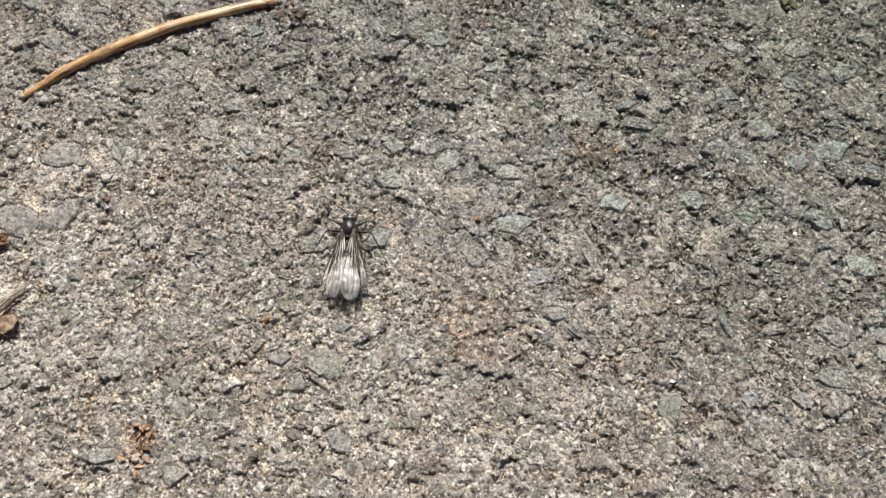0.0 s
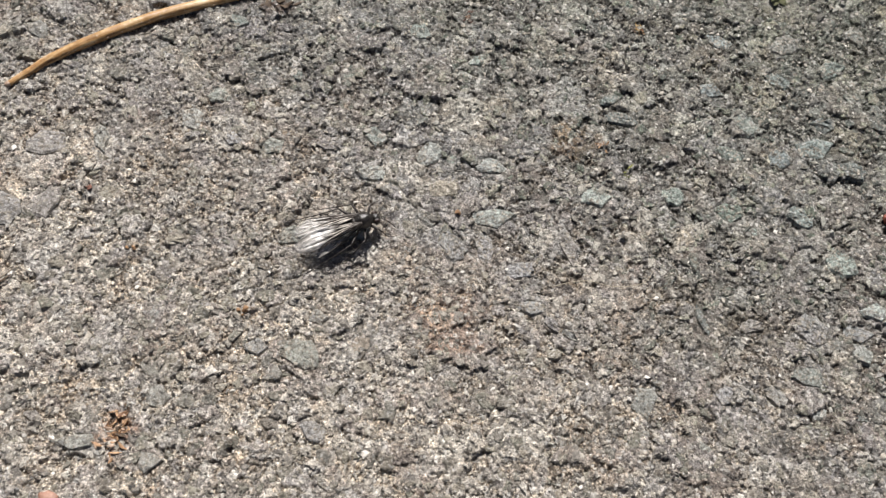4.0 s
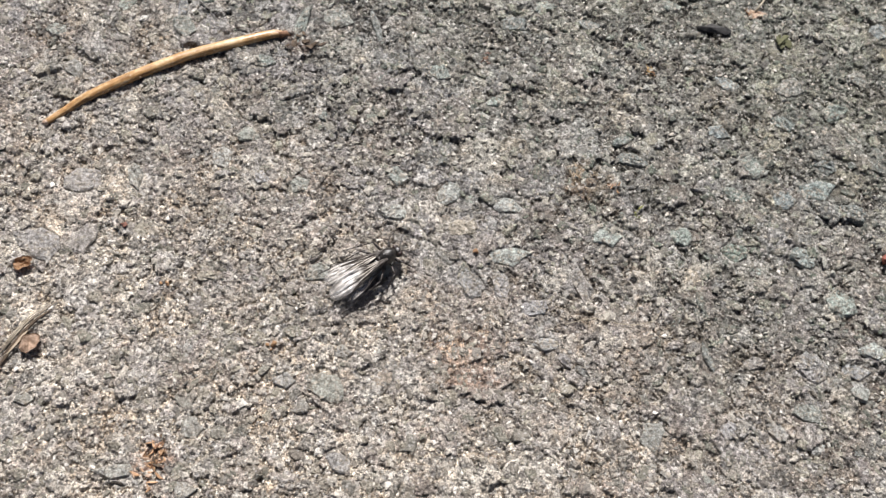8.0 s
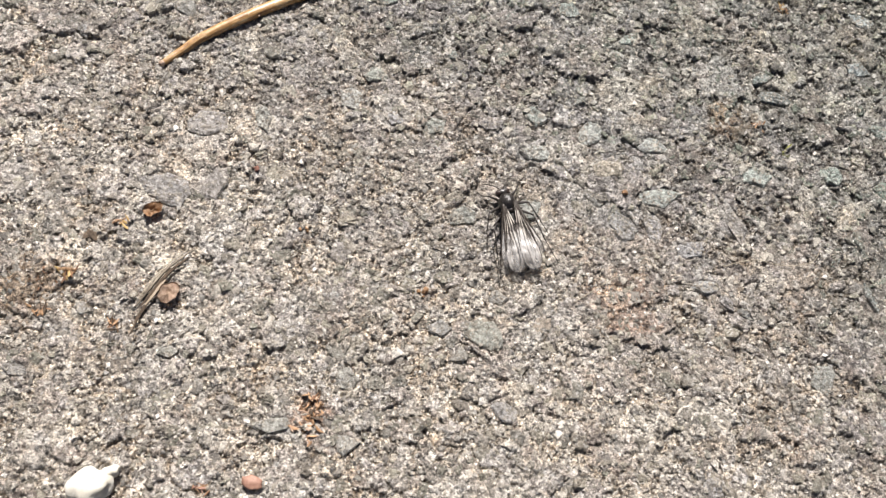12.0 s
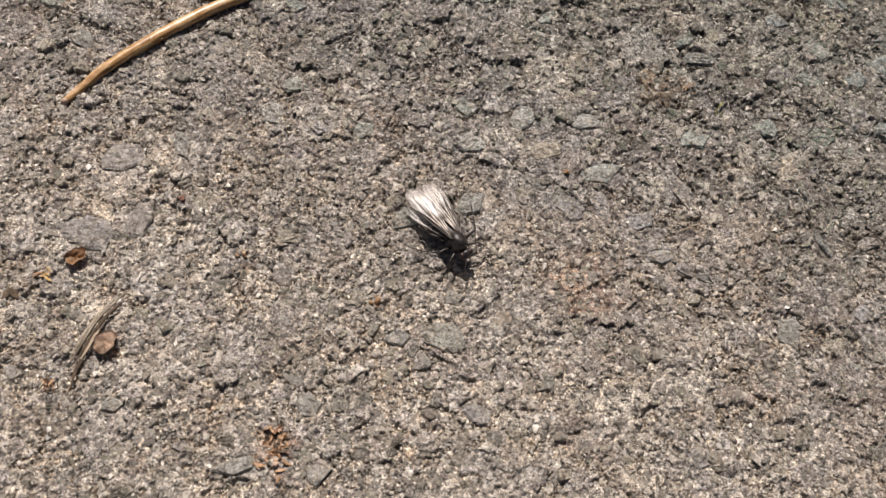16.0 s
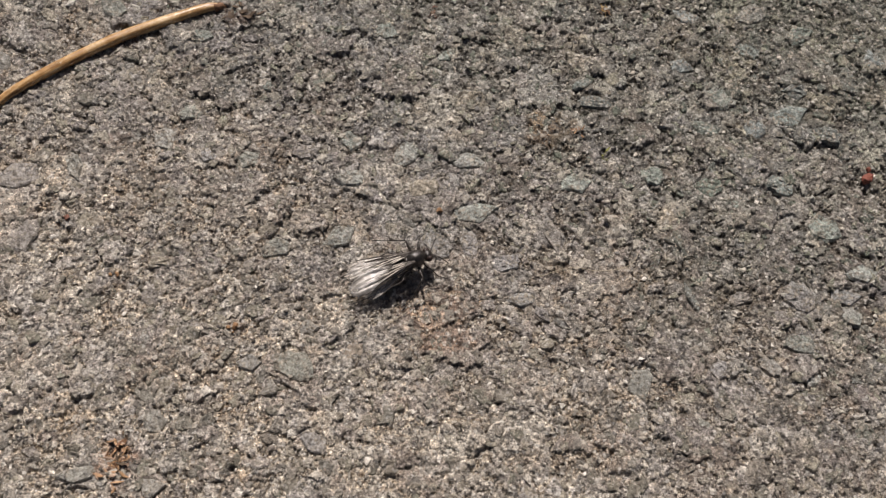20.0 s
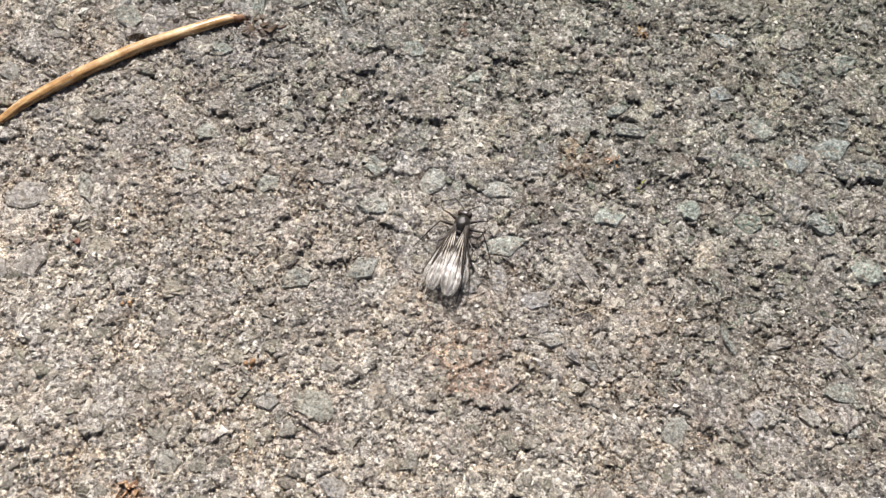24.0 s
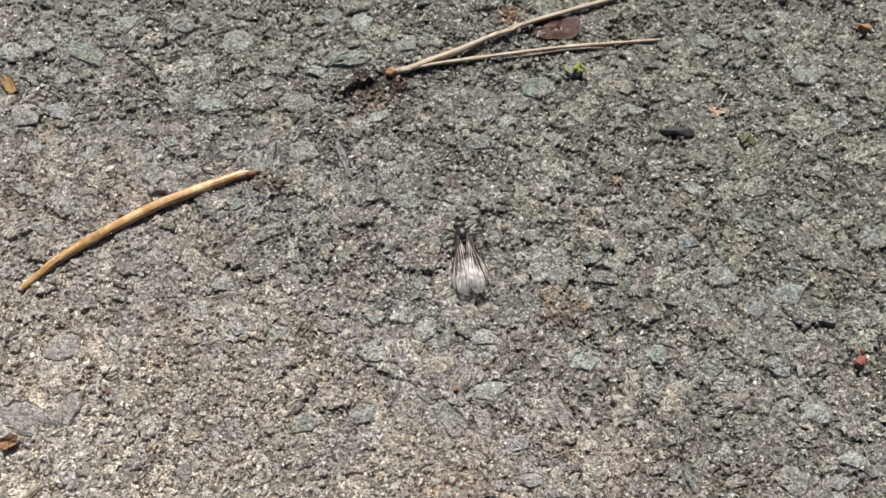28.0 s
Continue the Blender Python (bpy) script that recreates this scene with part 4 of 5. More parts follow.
def build_needle_pair():
    ob, pts, rr = laid("needle_pair", [(-5.6, 46.2, 0.0), (-3.0, 46.9, 0.3), (-0.9, 48.0, 0.5), (3.5, 50.2, 0.7), (7.6, 52.7, 0.6), (10.2, 53.9, 0.5), (11.8, 54.9, 0.6), (17.7, 57.8, 0.5), (24.1, 60.6, 0.3), (30.5, 63.2, 0.1)],
                       [0.38, 0.42, 0.5, 0.44, 0.36, 0.33, 0.32, 0.36, 0.38, 0.2], STRAW_PALE, "pair of pale dry pine needles joined at a knobby base", "needle", 0.2, 12, 0.9)
    base = ob.matrix_world.translation / MM
    second = [Vector((x, y, height(x, y) / MM + z)) - base for x, y, z in ((-4.6, 46.2, 0.6), (-0.6, 47.5, 0.55), (4.5, 48.9, 0.5), (10.0, 50.2, 0.5), (16.0, 51.7, 0.5), (20.9, 52.7, 0.45), (26.5, 53.8, 0.4), (31.0, 54.5, 0.3))]
    second = spline(second, 7)
    part("second_shaft", tube(second, [0.3 + 0.09 * noise.noise(Vector((i * 0.3, 5, 0))) - 0.08 * i / len(second) for i in range(len(second))], 10, None, 0.8), STRAW_PALE, ob, "thinner second needle")
    part("knob", ball(pts[0] + Vector((0, 0, 0.05)), (0.85, 0.6, 0.55), 0.35, 3, 2, 20), ORANGE, ob, "orange-brown knobby base")
    part("strand", tube([p + Vector((0.05, -0.5 - 0.1 * math.sin(i * 0.4), -0.12)) for i, p in enumerate(second[20:40])], [0.06 + 0.1 * math.sin(i * 0.165) for i in range(20)], 6), TWIG, ob, "split grey strand")
    # a knotted join with torn sheath scales
    for k, (dx, dy, turn, size) in enumerate(((-0.5, 0.1, 35, 0.8), (0.5, -0.35, 70, 0.6), (0.2, 0.5, -15, 0.7), (-1.0, 0.6, 120, 0.55))):
        bm = lump(300 + k, (0.95 * size, 0.32 * size, 0.3 * size), 14)
        bmesh.ops.rotate(bm, verts=bm.verts[:], matrix=Matrix.Rotation(radians(turn), 3, "Z"))
        bmesh.ops.translate(bm, verts=bm.verts[:], vec=pts[43] + Vector((dx, dy, 0.2)))
        part("sheath_scale", bm, (STRAW_PALE, RUST, STRAW_PALE, RUST)[k], ob, "", False)


def build_leaf(name, x, y, rx, ry, turn, material, label, category="leaf", curl=0.35, seed=1, lift=0.25, rib=True, crumple=0.18, square=2.0):
    """A curled, crumpled dry scrap with thickness, a torn rim and a midrib."""
    ob = thing(name, x, y, label, category, lift, turn)
    bm = bmesh.new()
    n, m = 18, 22
    def at(r, a):
        rim = (abs(math.cos(a)) ** square + abs(math.sin(a)) ** square) ** (-1 / square)
        rim *= 1 + 0.16 * noise.noise(Vector((math.cos(a) * 1.6, math.sin(a) * 1.6, seed))) + 0.09 * noise.noise(Vector((math.cos(a) * 6, math.sin(a) * 6, seed * 2.0)))
        u, v = r * rim * math.cos(a), r * rim * math.sin(a)
        z = curl * (0.9 * v * v + 0.4 * u * u + 0.3 * u * v) + crumple * noise.noise(Vector((u * 1.7, v * 1.7, seed * 3.0))) + 0.4 * crumple * noise.noise(Vector((u * 4.5, v * 4.5, seed)))
        return (u * rx, v * ry, z)
    middle = bm.verts.new(at(0, 0))
    rings = [[bm.verts.new(at((k + 1) / 8, 2 * math.pi * i / m)) for i in range(m)] for k in range(8)]
    for i in range(m):
        bm.faces.new((middle, rings[0][i], rings[0][(i + 1) % m]))
    for p, q in zip(rings, rings[1:]):
        for i in range(m):
            bm.faces.new((p[i], q[i], q[(i + 1) % m], p[(i + 1) % m]))
    bmesh.ops.solidify(bm, geom=bm.faces[:], thickness=0.07)
    part("blade", bm, material, ob)
    if rib:
        part("midrib", tube([(-rx * 0.98, 0, 0.1 + curl * 0.35), (-rx * 0.4, 0.03, 0.08), (rx * 0.3, -0.04, 0.08), (rx * 0.9, 0.02, 0.06 + curl * 0.3)], [0.06, 0.05, 0.04, 0.02], 6), material, ob)
    return ob


def build_tangle(name, x, y, count, reach, size, materials, label, category, seed):
    """A loose heap of thin curled scales and shreds lying over one another."""
    ob = thing(name, x, y, label, category, 0.0)
    rnd = random.Random(seed)
    h0 = height(x, y) / MM
    CLEAR.append((x, y, max(reach) * 1.2))
    for k in range(count):
        dx, dy = rnd.gauss(0, 0.5) * reach[0], rnd.gauss(0, 0.5) * reach[1]
        ln, wd = size * rnd.uniform(0.5, 1.3), size * rnd.uniform(0.08, 0.28)
        bend = rnd.uniform(0.05, 0.4) * ln
        pts = [(q * ln, rnd.uniform(-0.06, 0.06) * ln, bend * (q * q - 0.3)) for q in (-1, -0.5, 0, 0.5, 1)]
        bm = tube(pts, [wd * 0.3, wd * rnd.uniform(0.8, 1.3), wd * rnd.uniform(0.9, 1.4), wd * rnd.uniform(0.6, 1.1), wd * 0.2], 6, None, rnd.uniform(0.25, 0.5))
        bmesh.ops.rotate(bm, verts=bm.verts[:], matrix=Euler((rnd.uniform(-0.7, 0.7), rnd.uniform(-0.45, 0.45), rnd.uniform(0, 6.28))).to_matrix())
        bmesh.ops.translate(bm, verts=bm.verts[:], vec=(dx, dy, height(x + dx, y + dy) / MM - h0 + rnd.uniform(0.05, 0.3)))
        part("flake" if wd > 0.2 * size else "shred", bm, rnd.choice(materials), ob, "", False)
    return ob


def build_crumb(name, x, y, radii, material, label, category="crumb", seed=1, bits=3, turn=0, group="crumbs on the asphalt"):
    """A few broken bits clinging together."""
    ob = thing(name, x, y, label, category, 0.06, turn, group)
    rnd = random.Random(seed)
    for i in range(bits):
        k = 1.0 if i == 0 else rnd.uniform(0.4, 0.8)
        bm = lump(seed * 7 + i, (radii[0] * k, radii[1] * k * rnd.uniform(0.6, 1.0), radii[2] * k), 18)
        bmesh.ops.subdivide_edges(bm, edges=bm.edges[:], cuts=1, use_grid_fill=True)
        for v in bm.verts:
            v.co *= 1 + 0.35 * noise.noise(v.co * (2.2 / max(radii)) + Vector((seed, i * 5.0, 0)))
        if bits > 1:
            bmesh.ops.rotate(bm, verts=bm.verts[:], matrix=Euler((rnd.uniform(-0.5, 0.5), rnd.uniform(-0.5, 0.5), rnd.uniform(0, 6))).to_matrix())
        reach = 1.3 if bits < 8 else 2.3
        off = (0, 0, radii[2] * 0.55) if i == 0 else (rnd.gauss(0, 0.55) * radii[0] * reach, rnd.gauss(0, 0.55) * radii[1] * reach, radii[2] * 0.35)
        bmesh.ops.translate(bm, verts=bm.verts[:], vec=off)
        part("core" if i == 0 else "flake", bm, material, ob, shade=False)
    return ob


def build_twig():
    ob, pts, rr = laid("broken_twig", [(-38.7, -8.8, 0.3), (-39.6, -10.0, 0.35), (-40.6, -11.2, 0.3), (-41.5, -12.6, 0.25), (-42.2, -14.0, 0.2), (-43.1, -15.7, 0.0)], [0.05, 0.13, 0.17, 0.18, 0.15, 0.06], TWIG,
                       "short weathered grey-brown twig splinter with a split bark strip", "twig", 0.22, 6, 0.6, 4)
    part("bark_strip", tube([p + Vector((-0.2, 0.16, 0.14)) for p in pts[1:20]], [0.02 + 0.055 * math.sin(i * 0.17) for i in range(19)], 5, None, 0.6), FIBRE, ob, "pale split strip", False)
    # dark strip put in for the shade between the pale strips
    part("bark_strip", tube([p + Vector((0.34, -0.22, 0.0)) for p in pts[3:20]], [0.05 + 0.13 * math.sin(i * 0.19) for i in range(17)], 5, None, 0.6), SOIL, ob, "dark strip for the shaded gap", False)
    part("bark_strip", tube([p + Vector((0.62, -0.34, 0.06)) for p in pts[11:20]], [0.05, 0.12, 0.17, 0.17, 0.15, 0.16, 0.13, 0.08, 0.04], 5, None, 0.6), STRAW_PALE, ob, "pale split strip", False)
    part("splinter", tube([pts[-3] + Vector((0.6, -0.5, 0.0)), pts[-1] + Vector((0.5, -1.2, 0.0)), pts[-1] + Vector((0.5, -1.9, 0.05)), pts[-1] + Vector((0.1, -2.9, -0.1))], [0.2, 0.14, 0.1, 0.04], 5), SOIL, ob, "", False)


def build_fibre(points, r, label):
    ob, _, _ = laid("plant_fibre", points, [r * 0.6, r * 0.6, r * 0.55, r * 0.4], FIBRE, label, "fibre", 0.22, 6, 1.0, 6)
    return ob


def build_pebble(name, x, y, radii, material, label, seed, turn=0):
    ob = part(name, ball((0, 0, radii[2] * 0.6), radii, 0.35, 3, seed, turn), material)
    ob.matrix_world = pose(x * MM, y * MM, height(x, y))
    return tagged(ob, label, "pebble")


build_needle()
build_needle_pair()
build_twig()
build_leaf("dead_leaf", 16.5, 55.3, 3.4, 1.9, 10, MAROON, "curled maroon scrap of dead leaf under the needles", curl=0.15, seed=3, lift=0.12, crumple=0.4, square=2.8)
build_tangle("red_crumb", 3.4, 30.1, 16, (0.7, 1.0), 0.3, (DULL_RED, RUST, SOIL), "dull red crumbs in a crack", "crumb", 28)
build_tangle("orange_crumb", 24.7, 32.2, 14, (0.7, 0.7), 0.36, (YELLOW, ORANGE, RUST), "small yellowish-brown crumb on the asphalt", "crumb", 25)
build_tangle("green_moss", 23.5, 11.4, 12, (0.45, 0.8), 0.36, (MOSS, BRIGHT_MOSS, MOSS), "tiny yellow-green fleck of moss in a crack", "moss", 81)
build_tangle("tan_crumb", 20.4, 14.8, 12, (0.7, 0.6), 0.34, (TAN, PINK, ORANGE), "small pale orange-tan crumbs on the asphalt", "crumb", 82)
build_tangle("bark_crumb", -33.4, -31.6, 10, (0.6, 0.45), 0.45, (RUST, TAN, RED_STONE), "small reddish-brown bark crumbs on the asphalt", "bark crumbs", 83)
build_tangle("bark_shreds", 10.0, 56.6, 30, (1.4, 1.6), 0.6, (RUST, SOIL, ORANGE, SOIL), "crumbly brown tangle of bark shreds beside the needles", "bark shreds", 5)
build_tangle("plant_debris", -8.0, 42.8, 80, (3.6, 1.9), 0.36, (SOIL, SOIL, SOIL, RUST, TWIG), "dark brown crumbled plant debris in a hollow", "debris", 61)
build_tangle("plant_debris", -4.6, 44.4, 30, (1.3, 1.4), 0.36, (SOIL, SOIL, RUST), "dark brown crumbled plant debris under the needles", "debris", 62)
build_tangle("rust_cluster", -24.6, -23.8, 64, (1.0, 2.1), 0.5, (RUST, ORANGE, SOIL, TAN, ORANGE, PINK, TAN, SOIL), "loose rust-brown tangle of shredded bud scales", "bud scales", 21)
build_tangle("bark_crumb", -44.7, -17.6, 14, (0.7, 0.6), 0.5, (RUST, SOIL, TAN, SOIL), "dark rust-brown bark crumbs below the twig", "bark crumbs", 71)
build_tangle("rust_cluster", -53.0, -13.8, 40, (2.0, 1.6), 0.36, (SOIL, TWIG, RUST, SOIL), "small rust-brown tangle of shredded bud scales", "bud scales", 22)
build_leaf("yellow_scale", -55.0, 39.9, 1.7, 0.75, -52, YELLOW, "yellow dry bud scale lying on the asphalt", "bud scale", 0.35, 8)
build_leaf("seed_husk", -40.1, -13.9, 1.15, 0.95, 60, PINK, "round pinkish-brown seed husk beside the twig", "seed husk", 0.1, 9, 0.3, False, 0.4)
build_leaf("rust_flake", -43.7, -5.3, 1.0, 0.75, 25, TAN, "orange-brown curled flake on the asphalt", "flake", 0.55, 11, 0.25, False, 0.55, 2.4)
build_tangle("rust_flake", -46.3, -6.9, 9, (0.8, 0.5), 0.55, (TAN, ORANGE, SOIL, YELLOW), "small yellowish-brown flake on the asphalt", "flake", 12)
build_tangle("rust_flake", -50.3, -13.0, 9, (0.7, 0.45), 0.8, (TAN, ORANGE, RUST, YELLOW), "crumpled orange-brown flake on the asphalt", "flake", 13)
build_tangle("rust_flake", -52.0, -17.0, 10, (0.9, 0.6), 0.6, (TAN, ORANGE, SOIL), "crumpled rust-brown flake on the asphalt", "flake", 14)
ob = build_tangle("stalked_husk", 38.2, 43.8, 20, (0.95, 0.8), 0.85, (PINK, PINK, FIBRE, ORANGE), "pale pinkish crumpled husk with a thin stalk", "seed husk", 16)
part("stalk", tube([(0.2, 0.4, 0.3), (0.9, 1.5, 0.7), (1.3, 2.3, 0.6), (1.7, 3.0, 0.3)], [0.17, 0.14, 0.12, 0.07], 7), FIBRE, ob, "thin pale stalk")
bits = [("orange_crumb", 5.1, 3.8, (0.42, 0.34, 0.3), ORANGE, "small orange-brown crumb on the asphalt", 23, 2),
        ("orange_crumb", -15.2, -10.2, (0.38, 0.5, 0.3), ORANGE, "small orange-brown crumb on the asphalt", 24, 3),
        ("orange_pellet", 60.5, 59.3, (1.2, 1.0, 0.9), ORANGE, "round orange pellet on the asphalt", 26, 2),
        ("red_pellet", 53.2, 10.4, (0.95, 0.9, 0.8), RED, "round dark red pellet on the asphalt", 27, 2),
        ("red_crumb", -34.3, 1.0, (0.5, 0.35, 0.15), DULL_RED, "dull red crumb in a crack", 29, 3),
        ("green_moss", 19.3, 48.7, (1.0, 0.55, 0.4), BRIGHT_MOSS, "tiny yellow-green tuft of moss", 30, 5),
        ("green_moss", 41.8, 39.7, (1.3, 0.9, 0.4), MOSS, "tiny olive tuft of moss", 31, 6),
        ("orange_crumb", -28.1, -5.0, (0.4, 0.36, 0.25), ORANGE, "small yellowish crumb on the asphalt", 32, 2),
        ("plant_debris", -19.5, 29.0, (1.1, 0.6, 0.2), SOIL, "dark brown crumbs beside the dry needle", 63, 8),
        ("plant_debris", -49.0, -8.6, (0.9, 0.6, 0.2), SOIL, "dark brown crumbs in a hollow", 64, 6),
        ("black_husk", 32.6, 40.1, (2.6, 0.95, 0.6), SOOT, "long black husk lying on the asphalt", 33, 1)]
for name, x, y, radii, material, label, seed, count in bits:
    build_crumb(name, x, y, radii, material, label, "husk" if "husk" in name else "debris" if "debris" in name else "moss" if "moss" in name else "crumb", seed, count, -4 if "husk" in name else 0)
white = build_pebble("white_stone", -42.9, -32.4, (1.9, 1.55, 1.0), WHITE, "chalky cream-white pebble with a knobby edge", 51, 20)
part("knob", ball((1.35, 1.25, 0.5), (0.85, 0.62, 0.55), 0.35, 3, 43, 30), WHITE, white)
build_pebble("brown_pebble", -28.8, -30.7, (1.0, 0.62, 0.36), RED_STONE, "small flattish reddish-brown pebble", 42, -10)
build_fibre([(15.9, -3.3, 0), (17.8, -2.5, 0.1), (19.7, -2.1, 0.1), (22.0, -2.3, 0.1), (24.1, -2.1, 0.15), (26.0, -1.2, 0.2), (26.8, 0.3, 0.1)], 0.075, "thin pale curled plant fibre on the asphalt")
build_fibre([(0.0, -9.5, 0), (1.8, -8.0, 0.1), (3.6, -6.6, 0.1), (5.6, -5.5, 0.1), (7.9, -6.0, 0)], 0.065, "hair-thin pale plant fibre on the asphalt")


# ---- stones set in the ground ----
def flat_stone(seed, corners, split):
    """An angular stone with a chipped, nearly level top, of unit half size."""
    rnd = random.Random(seed)
    bm = bmesh.new()
    out = []
    for k in range(corners):
        a = 2 * math.pi * (k + rnd.uniform(-0.38, 0.38)) / corners
        r = rnd.uniform(0.72, 1.15)
        out.append((math.cos(a) * r, math.sin(a) * r))
    if split:                                        # broken edges between the corners
        full = []
        for p, q in zip(out, out[1:] + out[:1]):
            t, k = rnd.uniform(0.35, 0.65), 1 + rnd.uniform(-0.14, 0.08)
            full += [p, ((p[0] + (q[0] - p[0]) * t) * k, (p[1] + (q[1] - p[1]) * t) * k)]
        out = full
    n = len(out)
    tilt_x, tilt_y = rnd.uniform(-0.25, 0.25), rnd.uniform(-0.25, 0.25)
    rings = []
    for shrink, z, rough in ((0.97, -1.3, 0.0), (1.0, 0.15, 0.2), (0.86, 0.62, 0.2), (0.45, 0.75, 0.25)):
        rings.append([bm.verts.new((x * shrink * (1 + rnd.uniform(-0.07, 0.07)), y * shrink * (1 + rnd.uniform(-0.07, 0.07)), z + rnd.uniform(-rough, rough) + tilt_x * x + tilt_y * y)) for x, y in out])
    for p, q in zip(rings, rings[1:]):
        for k in range(n):
            bm.faces.new((p[k], p[(k + 1) % n], q[(k + 1) % n], q[k]))
    bm.faces.new(rings[-1])
    bmesh.ops.recalc_face_normals(bm, faces=bm.faces[:])
    bmesh.ops.triangulate(bm, faces=bm.faces[:])
    return bm


ROCK_SHAPES = []
for k in range(24):
    bm = flat_stone(100 + k, 5 + k % 4, k % 3 > 0)
    me = bpy.data.meshes.new("aggregate_stone")
    bm.to_mesh(me)
    bm.free()
    ROCK_SHAPES.append(me)
ROCK_SETS = []
for material in (SLATE, DARK_ROCK, PALE_ROCK):
    row = []
    for me in ROCK_SHAPES:
        me = me.copy()
        me.materials.append(material)
        row.append(me)
    ROCK_SETS.append(row)


def set_stone(x, y, a, b, turn, rnd, shapes, z=None):
    ob = new("aggregate_stone", rnd.choice(shapes))
    ob.parent = ground
    high = rnd.uniform(0.24, 0.42) * (1.8 if b < 0.5 * a else 1.5 if x > 38 else 1.0)
    z = height(x, y) - 0.0001 if z is None else z
    ob.matrix_basis = Matrix.Translation((x * MM, y * MM, z - high * 0.45 * MM)) @ Euler((rnd.uniform(-0.05, 0.05), rnd.uniform(-0.05, 0.05), radians(turn))).to_matrix().to_4x4() @ Matrix.Diagonal((a * MM, b * MM, high * MM, 1))
    return ob


rock_random = random.Random(3)
placed = []
for number, stone in enumerate(ROCKS):
    x, y, a, b, turn = stone
    kind = ROCK_SETS[0] if (a > 1.2 or number % 2) else ROCK_SETS[1]
    if a < 0.75:
        kind = ROCK_SETS[2]
    set_stone(x, y, a, b, turn, rock_random, kind, ROCK_LEVEL[stone])
    placed.append((x, y, max(a, b)))
while len(placed) < 295:
    x, y = rock_random.uniform(-60, 58), rock_random.uniform(-31, 58)
    a = rock_random.choice((0.6, 0.75, 0.9, 1.1, 1.4, 1.8))
    if all((x - u) ** 2 + (y - v) ** 2 > (0.9 * (a + w)) ** 2 for u, v, w in placed + CLEAR):
        set_stone(x, y, a, a * rock_random.uniform(0.55, 0.9), rock_random.uniform(0, 360), rock_random, ROCK_SETS[rock_random.choice((0, 1, 1, 2))])
        placed.append((x, y, a))


def scatter(name, count, sizes, seed, material, label, flat=0.45, rise=0.1):
    """Many small angular grains in one mesh, half sunk in the ground."""
    rs = np.random.RandomState(seed)
    x, y = rs.uniform(-0.069, 0.066, count), rs.uniform(-0.036, 0.066, count)
    free = np.ones(count, bool)
    for u, v, r in placed:                           # few grains lie on the larger stones
        free &= (x - u * MM) ** 2 + (y - v * MM) ** 2 > (0.72 * r * MM) ** 2
    free |= rs.uniform(0, 1, count) < 0.15
    x, y = x[free], y[free]
    count = len(x)
    z = relief(x, y)[0]
    s = rs.choice(sizes, count) * rs.uniform(0.7, 1.3, count) * MM
    unit = np.array([(1, 0, 0), (0.2, 0.9, 0.1), (-0.9, 0.3, 0), (-0.2, -1, 0.1), (0.45, 0.25, 0.8), (-0.4, -0.1, 0.9), (0, 0, -0.8)])
    faces = np.array([(0, 1, 4), (1, 2, 5), (1, 5, 4), (2, 3, 5), (3, 0, 4), (3, 4, 5), (1, 0, 6), (2, 1, 6), (3, 2, 6), (0, 3, 6)], np.int32)
    p = (unit[None] * (1 + rs.uniform(-0.45, 0.45, (count, 7, 3))) + rs.uniform(-0.2, 0.2, (count, 7, 3))) * rs.uniform(0.5, 1.5, (count, 1, 3))
    a = rs.uniform(0, 2 * math.pi, count)
    ca, sa = np.cos(a)[:, None], np.sin(a)[:, None]
    q = np.stack([p[..., 0] * ca - p[..., 1] * sa, p[..., 0] * sa + p[..., 1] * ca, p[..., 2] * flat], -1) * s[:, None, None]
    q += np.stack([x, y, z + s * rise], -1)[:, None, :]
    tri = (faces[None] + (np.arange(count) * 7)[:, None, None]).reshape(-1, 3).astype(np.int32)
    me = bpy.data.meshes.new(name)
    me.vertices.add(count * 7)
    me.vertices.foreach_set("co", q.astype(np.float32).ravel())
    me.loops.add(tri.size)
    me.loops.foreach_set("vertex_index", tri.ravel())
    me.polygons.add(len(tri))
    me.polygons.foreach_set("loop_start", np.arange(0, tri.size, 3, dtype=np.int32))
    me.polygons.foreach_set("use_smooth", np.zeros(len(tri), bool))
    me.update(calc_edges=True)
    me.materials.append(material)
    return tagged(new(name, me), label, "grit", kind="stuff")


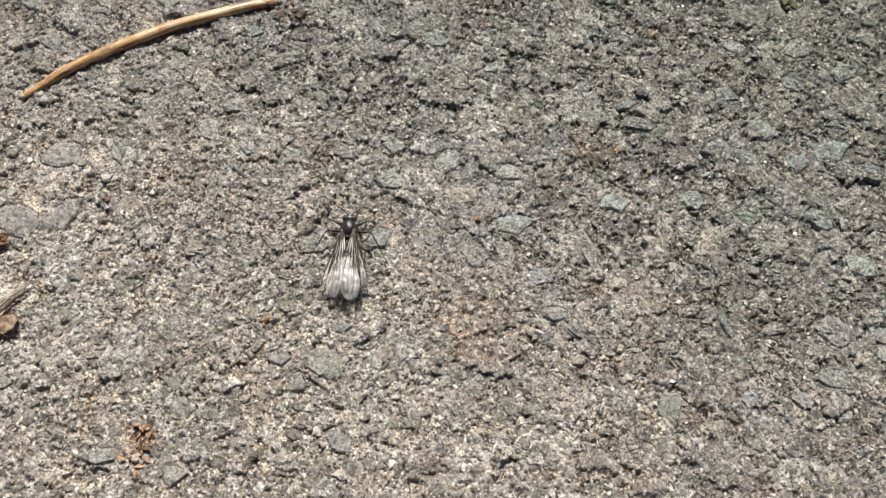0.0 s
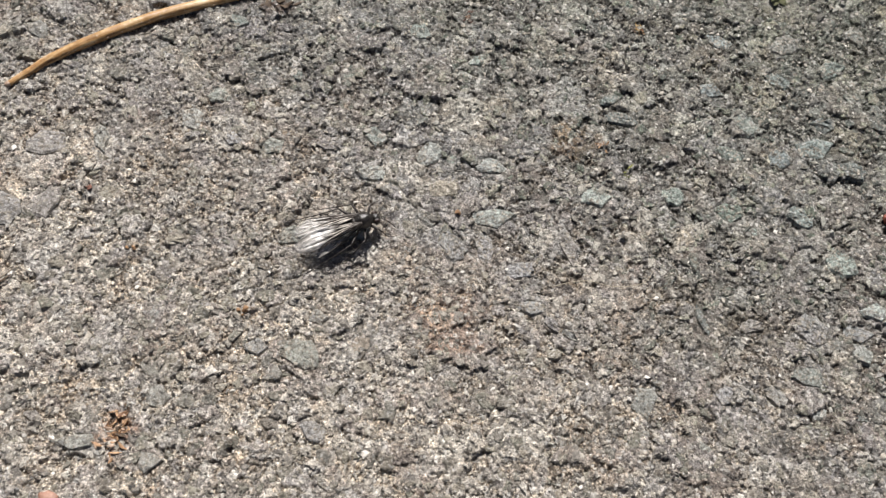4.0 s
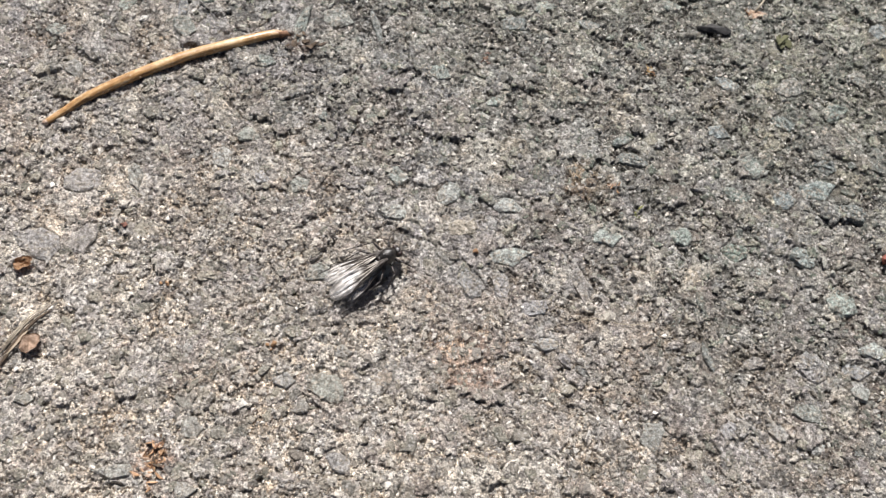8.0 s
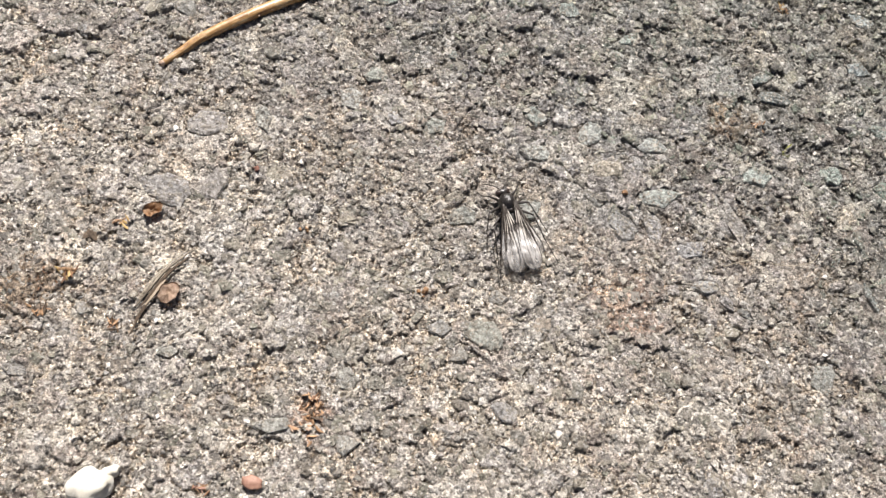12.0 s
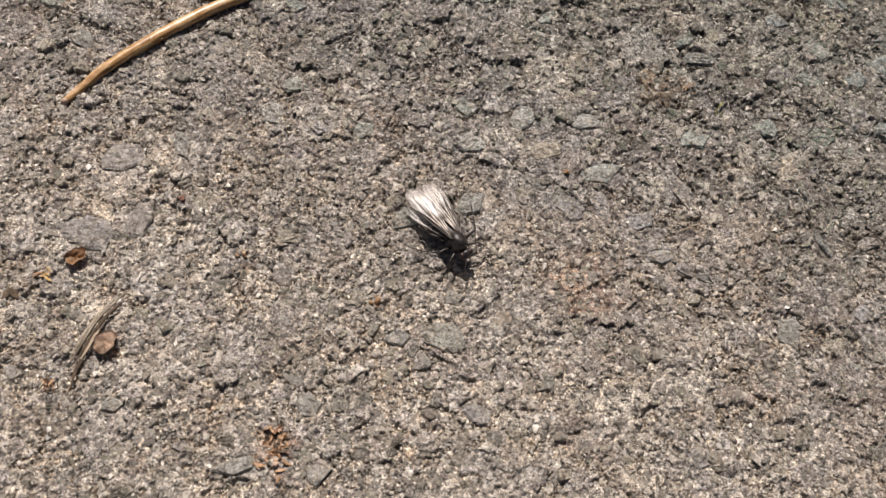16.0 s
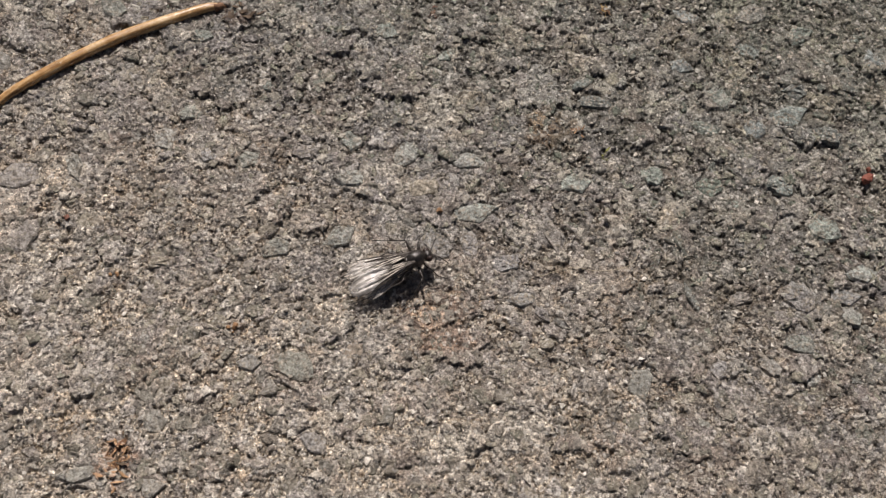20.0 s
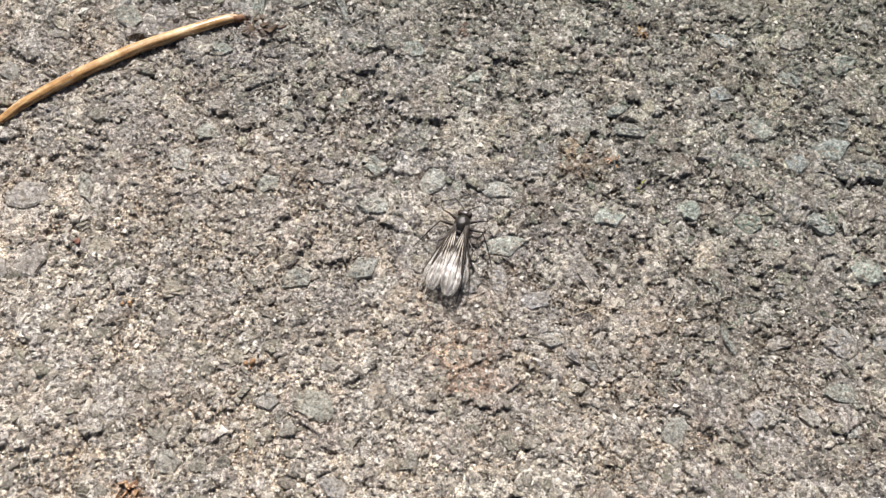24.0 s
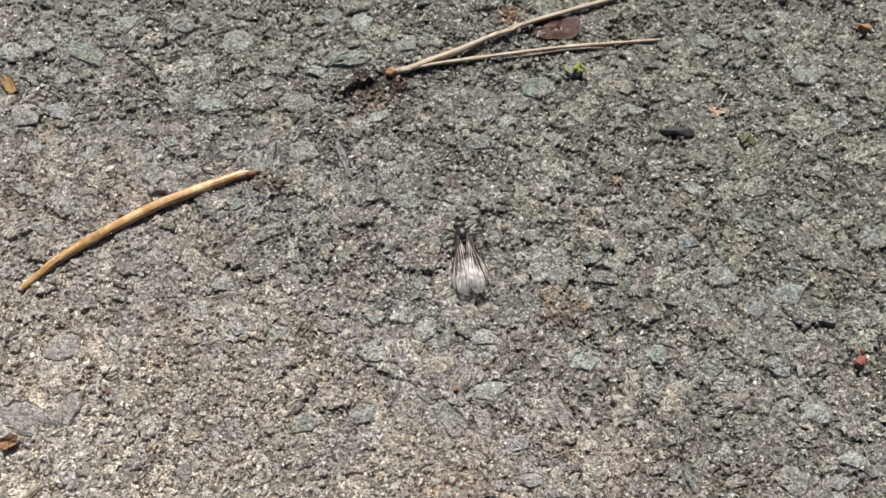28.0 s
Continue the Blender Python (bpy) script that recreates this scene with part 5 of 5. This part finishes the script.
def chips(count, seed):
    """Broken chips, each a small angular hull bedded in the ground at its own tilt, joined."""
    rs = np.random.RandomState(seed)
    shapes = []
    for me in ROCK_SHAPES:
        me.calc_loop_triangles()
        shapes.append((np.array([v.co[:] for v in me.vertices]), np.array([t.vertices[:] for t in me.loop_triangles], np.int32)))
    x, y = rs.uniform(-0.069, 0.066, count), rs.uniform(-0.036, 0.066, count)
    free = np.ones(count, bool)
    for u, v, r in CLEAR + [(p[0], p[1], p[2] * 0.8) for p in placed]:
        free &= (x - u * MM) ** 2 + (y - v * MM) ** 2 > (r * MM) ** 2
    x, y = x[free], y[free]
    count = len(x)
    z = relief(x, y)[0]
    size = np.clip(np.exp(rs.normal(-0.42, 0.4, count)), 0.28, 1.5) * MM
    verts, tris, base = [], [], 0
    for k in range(count):
        v, t = shapes[rs.randint(len(shapes))]
        turn = np.array(Euler((rs.normal(0, 0.2), rs.normal(0, 0.2), rs.uniform(0, 6.28))).to_matrix())
        own = np.array((1.0, rs.uniform(0.5, 0.85), rs.uniform(0.2, 0.34)))
        verts.append((v * own * size[k]) @ turn.T + np.array((x[k], y[k], z[k] - 0.2 * size[k])))
        tris.append(t + base)
        base += len(v)
    verts, tris = np.concatenate(verts), np.concatenate(tris).astype(np.int32)
    me = bpy.data.meshes.new("aggregate_chips")
    me.vertices.add(len(verts))
    me.vertices.foreach_set("co", verts.astype(np.float32).ravel())
    me.loops.add(tris.size)
    me.loops.foreach_set("vertex_index", tris.ravel())
    me.polygons.add(len(tris))
    me.polygons.foreach_set("loop_start", np.arange(0, tris.size, 3, dtype=np.int32))
    me.polygons.foreach_set("use_smooth", np.zeros(len(tris), bool))
    me.update(calc_edges=True)
    me.materials.append(CHIP)
    return tagged(new("aggregate_chips", me), "broken grey and tan stone chips bedded in the asphalt", "chips", kind="stuff")


chips(5600, 12)
scatter("coarse_grit", 13000, (0.16, 0.2, 0.26, 0.34, 0.42), 6, COARSE, "coarse broken sand grains, cream, tan and grey, caught in the asphalt", 0.42, -0.06)
scatter("grit", 45000, (0.06, 0.08, 0.1, 0.14, 0.2), 5, GRIT, "fine sandy grit in tan, white and dark grains on the asphalt")


# ---- what moves ----
FLY_ROWS = [  # seconds, head's place in millimetres, heading in degrees
    (0.0, -8.49, 1.91, 94.9), (0.5, -7.07, 2.32, 81.7), (1.0, -6.58, 2.75, 74.7), (1.5, -5.54, 2.62, 61.8),
    (2.0, -5.62, 2.61, 63.7), (2.5, -5.09, 2.14, 53.0), (4.5, -2.87, 1.46, 26.3), (5.0, -2.95, 1.42, 27.9),
    (5.5, -3.28, 1.58, 29.0), (6.0, -3.05, 1.91, 33.8), (6.5, -3.03, 1.88, 32.9), (7.0, -2.87, 1.95, 31.8),
    (7.5, -3.21, 1.94, 37.3), (8.0, -3.28, 2.28, 41.0), (8.5, -3.46, 2.17, 41.5), (9.0, -6.26, 3.01, 87.9),
    (9.5, -7.36, 2.51, 95.6), (10.0, -7.34, 2.59, 92.1), (10.5, -7.80, 2.27, 105.0), (11.0, -8.40, 1.78, 113.4),
    (11.5, -8.16, 1.85, 111.8), (13.5, -11.68, -2.23, 177.0), (14.0, -11.30, -4.63, 214.5), (14.5, -10.76, -5.19, 218.1),
    (15.0, -9.45, -5.61, 240.3), (15.5, -7.26, -7.02, 277.8), (16.0, -6.21, -6.36, 303.1), (16.5, -4.46, -5.73, 316.8),
    (17.0, -3.24, -4.51, 340.9), (17.5, -1.98, -4.20, 348.1), (18.0, -0.74, -3.68, 362.8), (18.5, 1.73, -4.10, 358.2),
    (19.0, 2.25, -2.85, 373.2), (19.5, 3.32, -1.67, 391.6), (20.0, 4.44, -1.74, 386.1), (20.5, 4.43, 0.08, 409.5),
    (21.0, 1.97, 2.24, 459.7), (21.5, 2.50, 3.69, 452.0), (23.5, 3.12, 5.84, 451.5), (24.0, 4.73, 6.91, 437.6),
    (24.5, 5.44, 8.79, 430.2), (25.0, 6.89, 11.12, 429.6), (25.5, 6.90, 13.68, 433.7), (26.0, 7.55, 15.54, 441.0),
    (26.5, 6.07, 17.88, 460.0), (27.0, 5.46, 21.29, 460.4), (27.5, 4.49, 22.85, 464.5), (28.0, 4.28, 24.27, 465.8),
]


def motions():
    rows = []
    for t, x, y, a in FLY_ROWS:
        c, s = math.cos(radians(a)), math.sin(radians(a))
        rows.append((t, pose((x - 1.9 * c) * MM, (y - 1.9 * s) * MM, 0.00035, 0, 0, a)))
    walk(fly, rows)
    # the legs step while the body moves or turns, in two sets of three
    times = [q * 0.25 for q in range(113)]
    for leg, side, pair in fly_legs:
        home = leg.matrix_basis.copy()
        steps = []
        for i, t in enumerate(times):
            near = [r for r in FLY_ROWS if abs(r[0] - t) <= 0.75]
            pace = 0.0
            for p, q in zip(near, near[1:]):
                pace = max(pace, math.hypot(q[1] - p[1], q[2] - p[2]) / 2 + abs((q[3] - p[3] + 180) % 360 - 180) / 25)
            swing = min(1.0, pace) * 13 * (1 if (pair + (side > 0) + i) % 2 else -1)
            steps.append((t, home @ pose(0, 0, 0, 0, 0, swing)))
        walk(leg, steps)


motions()
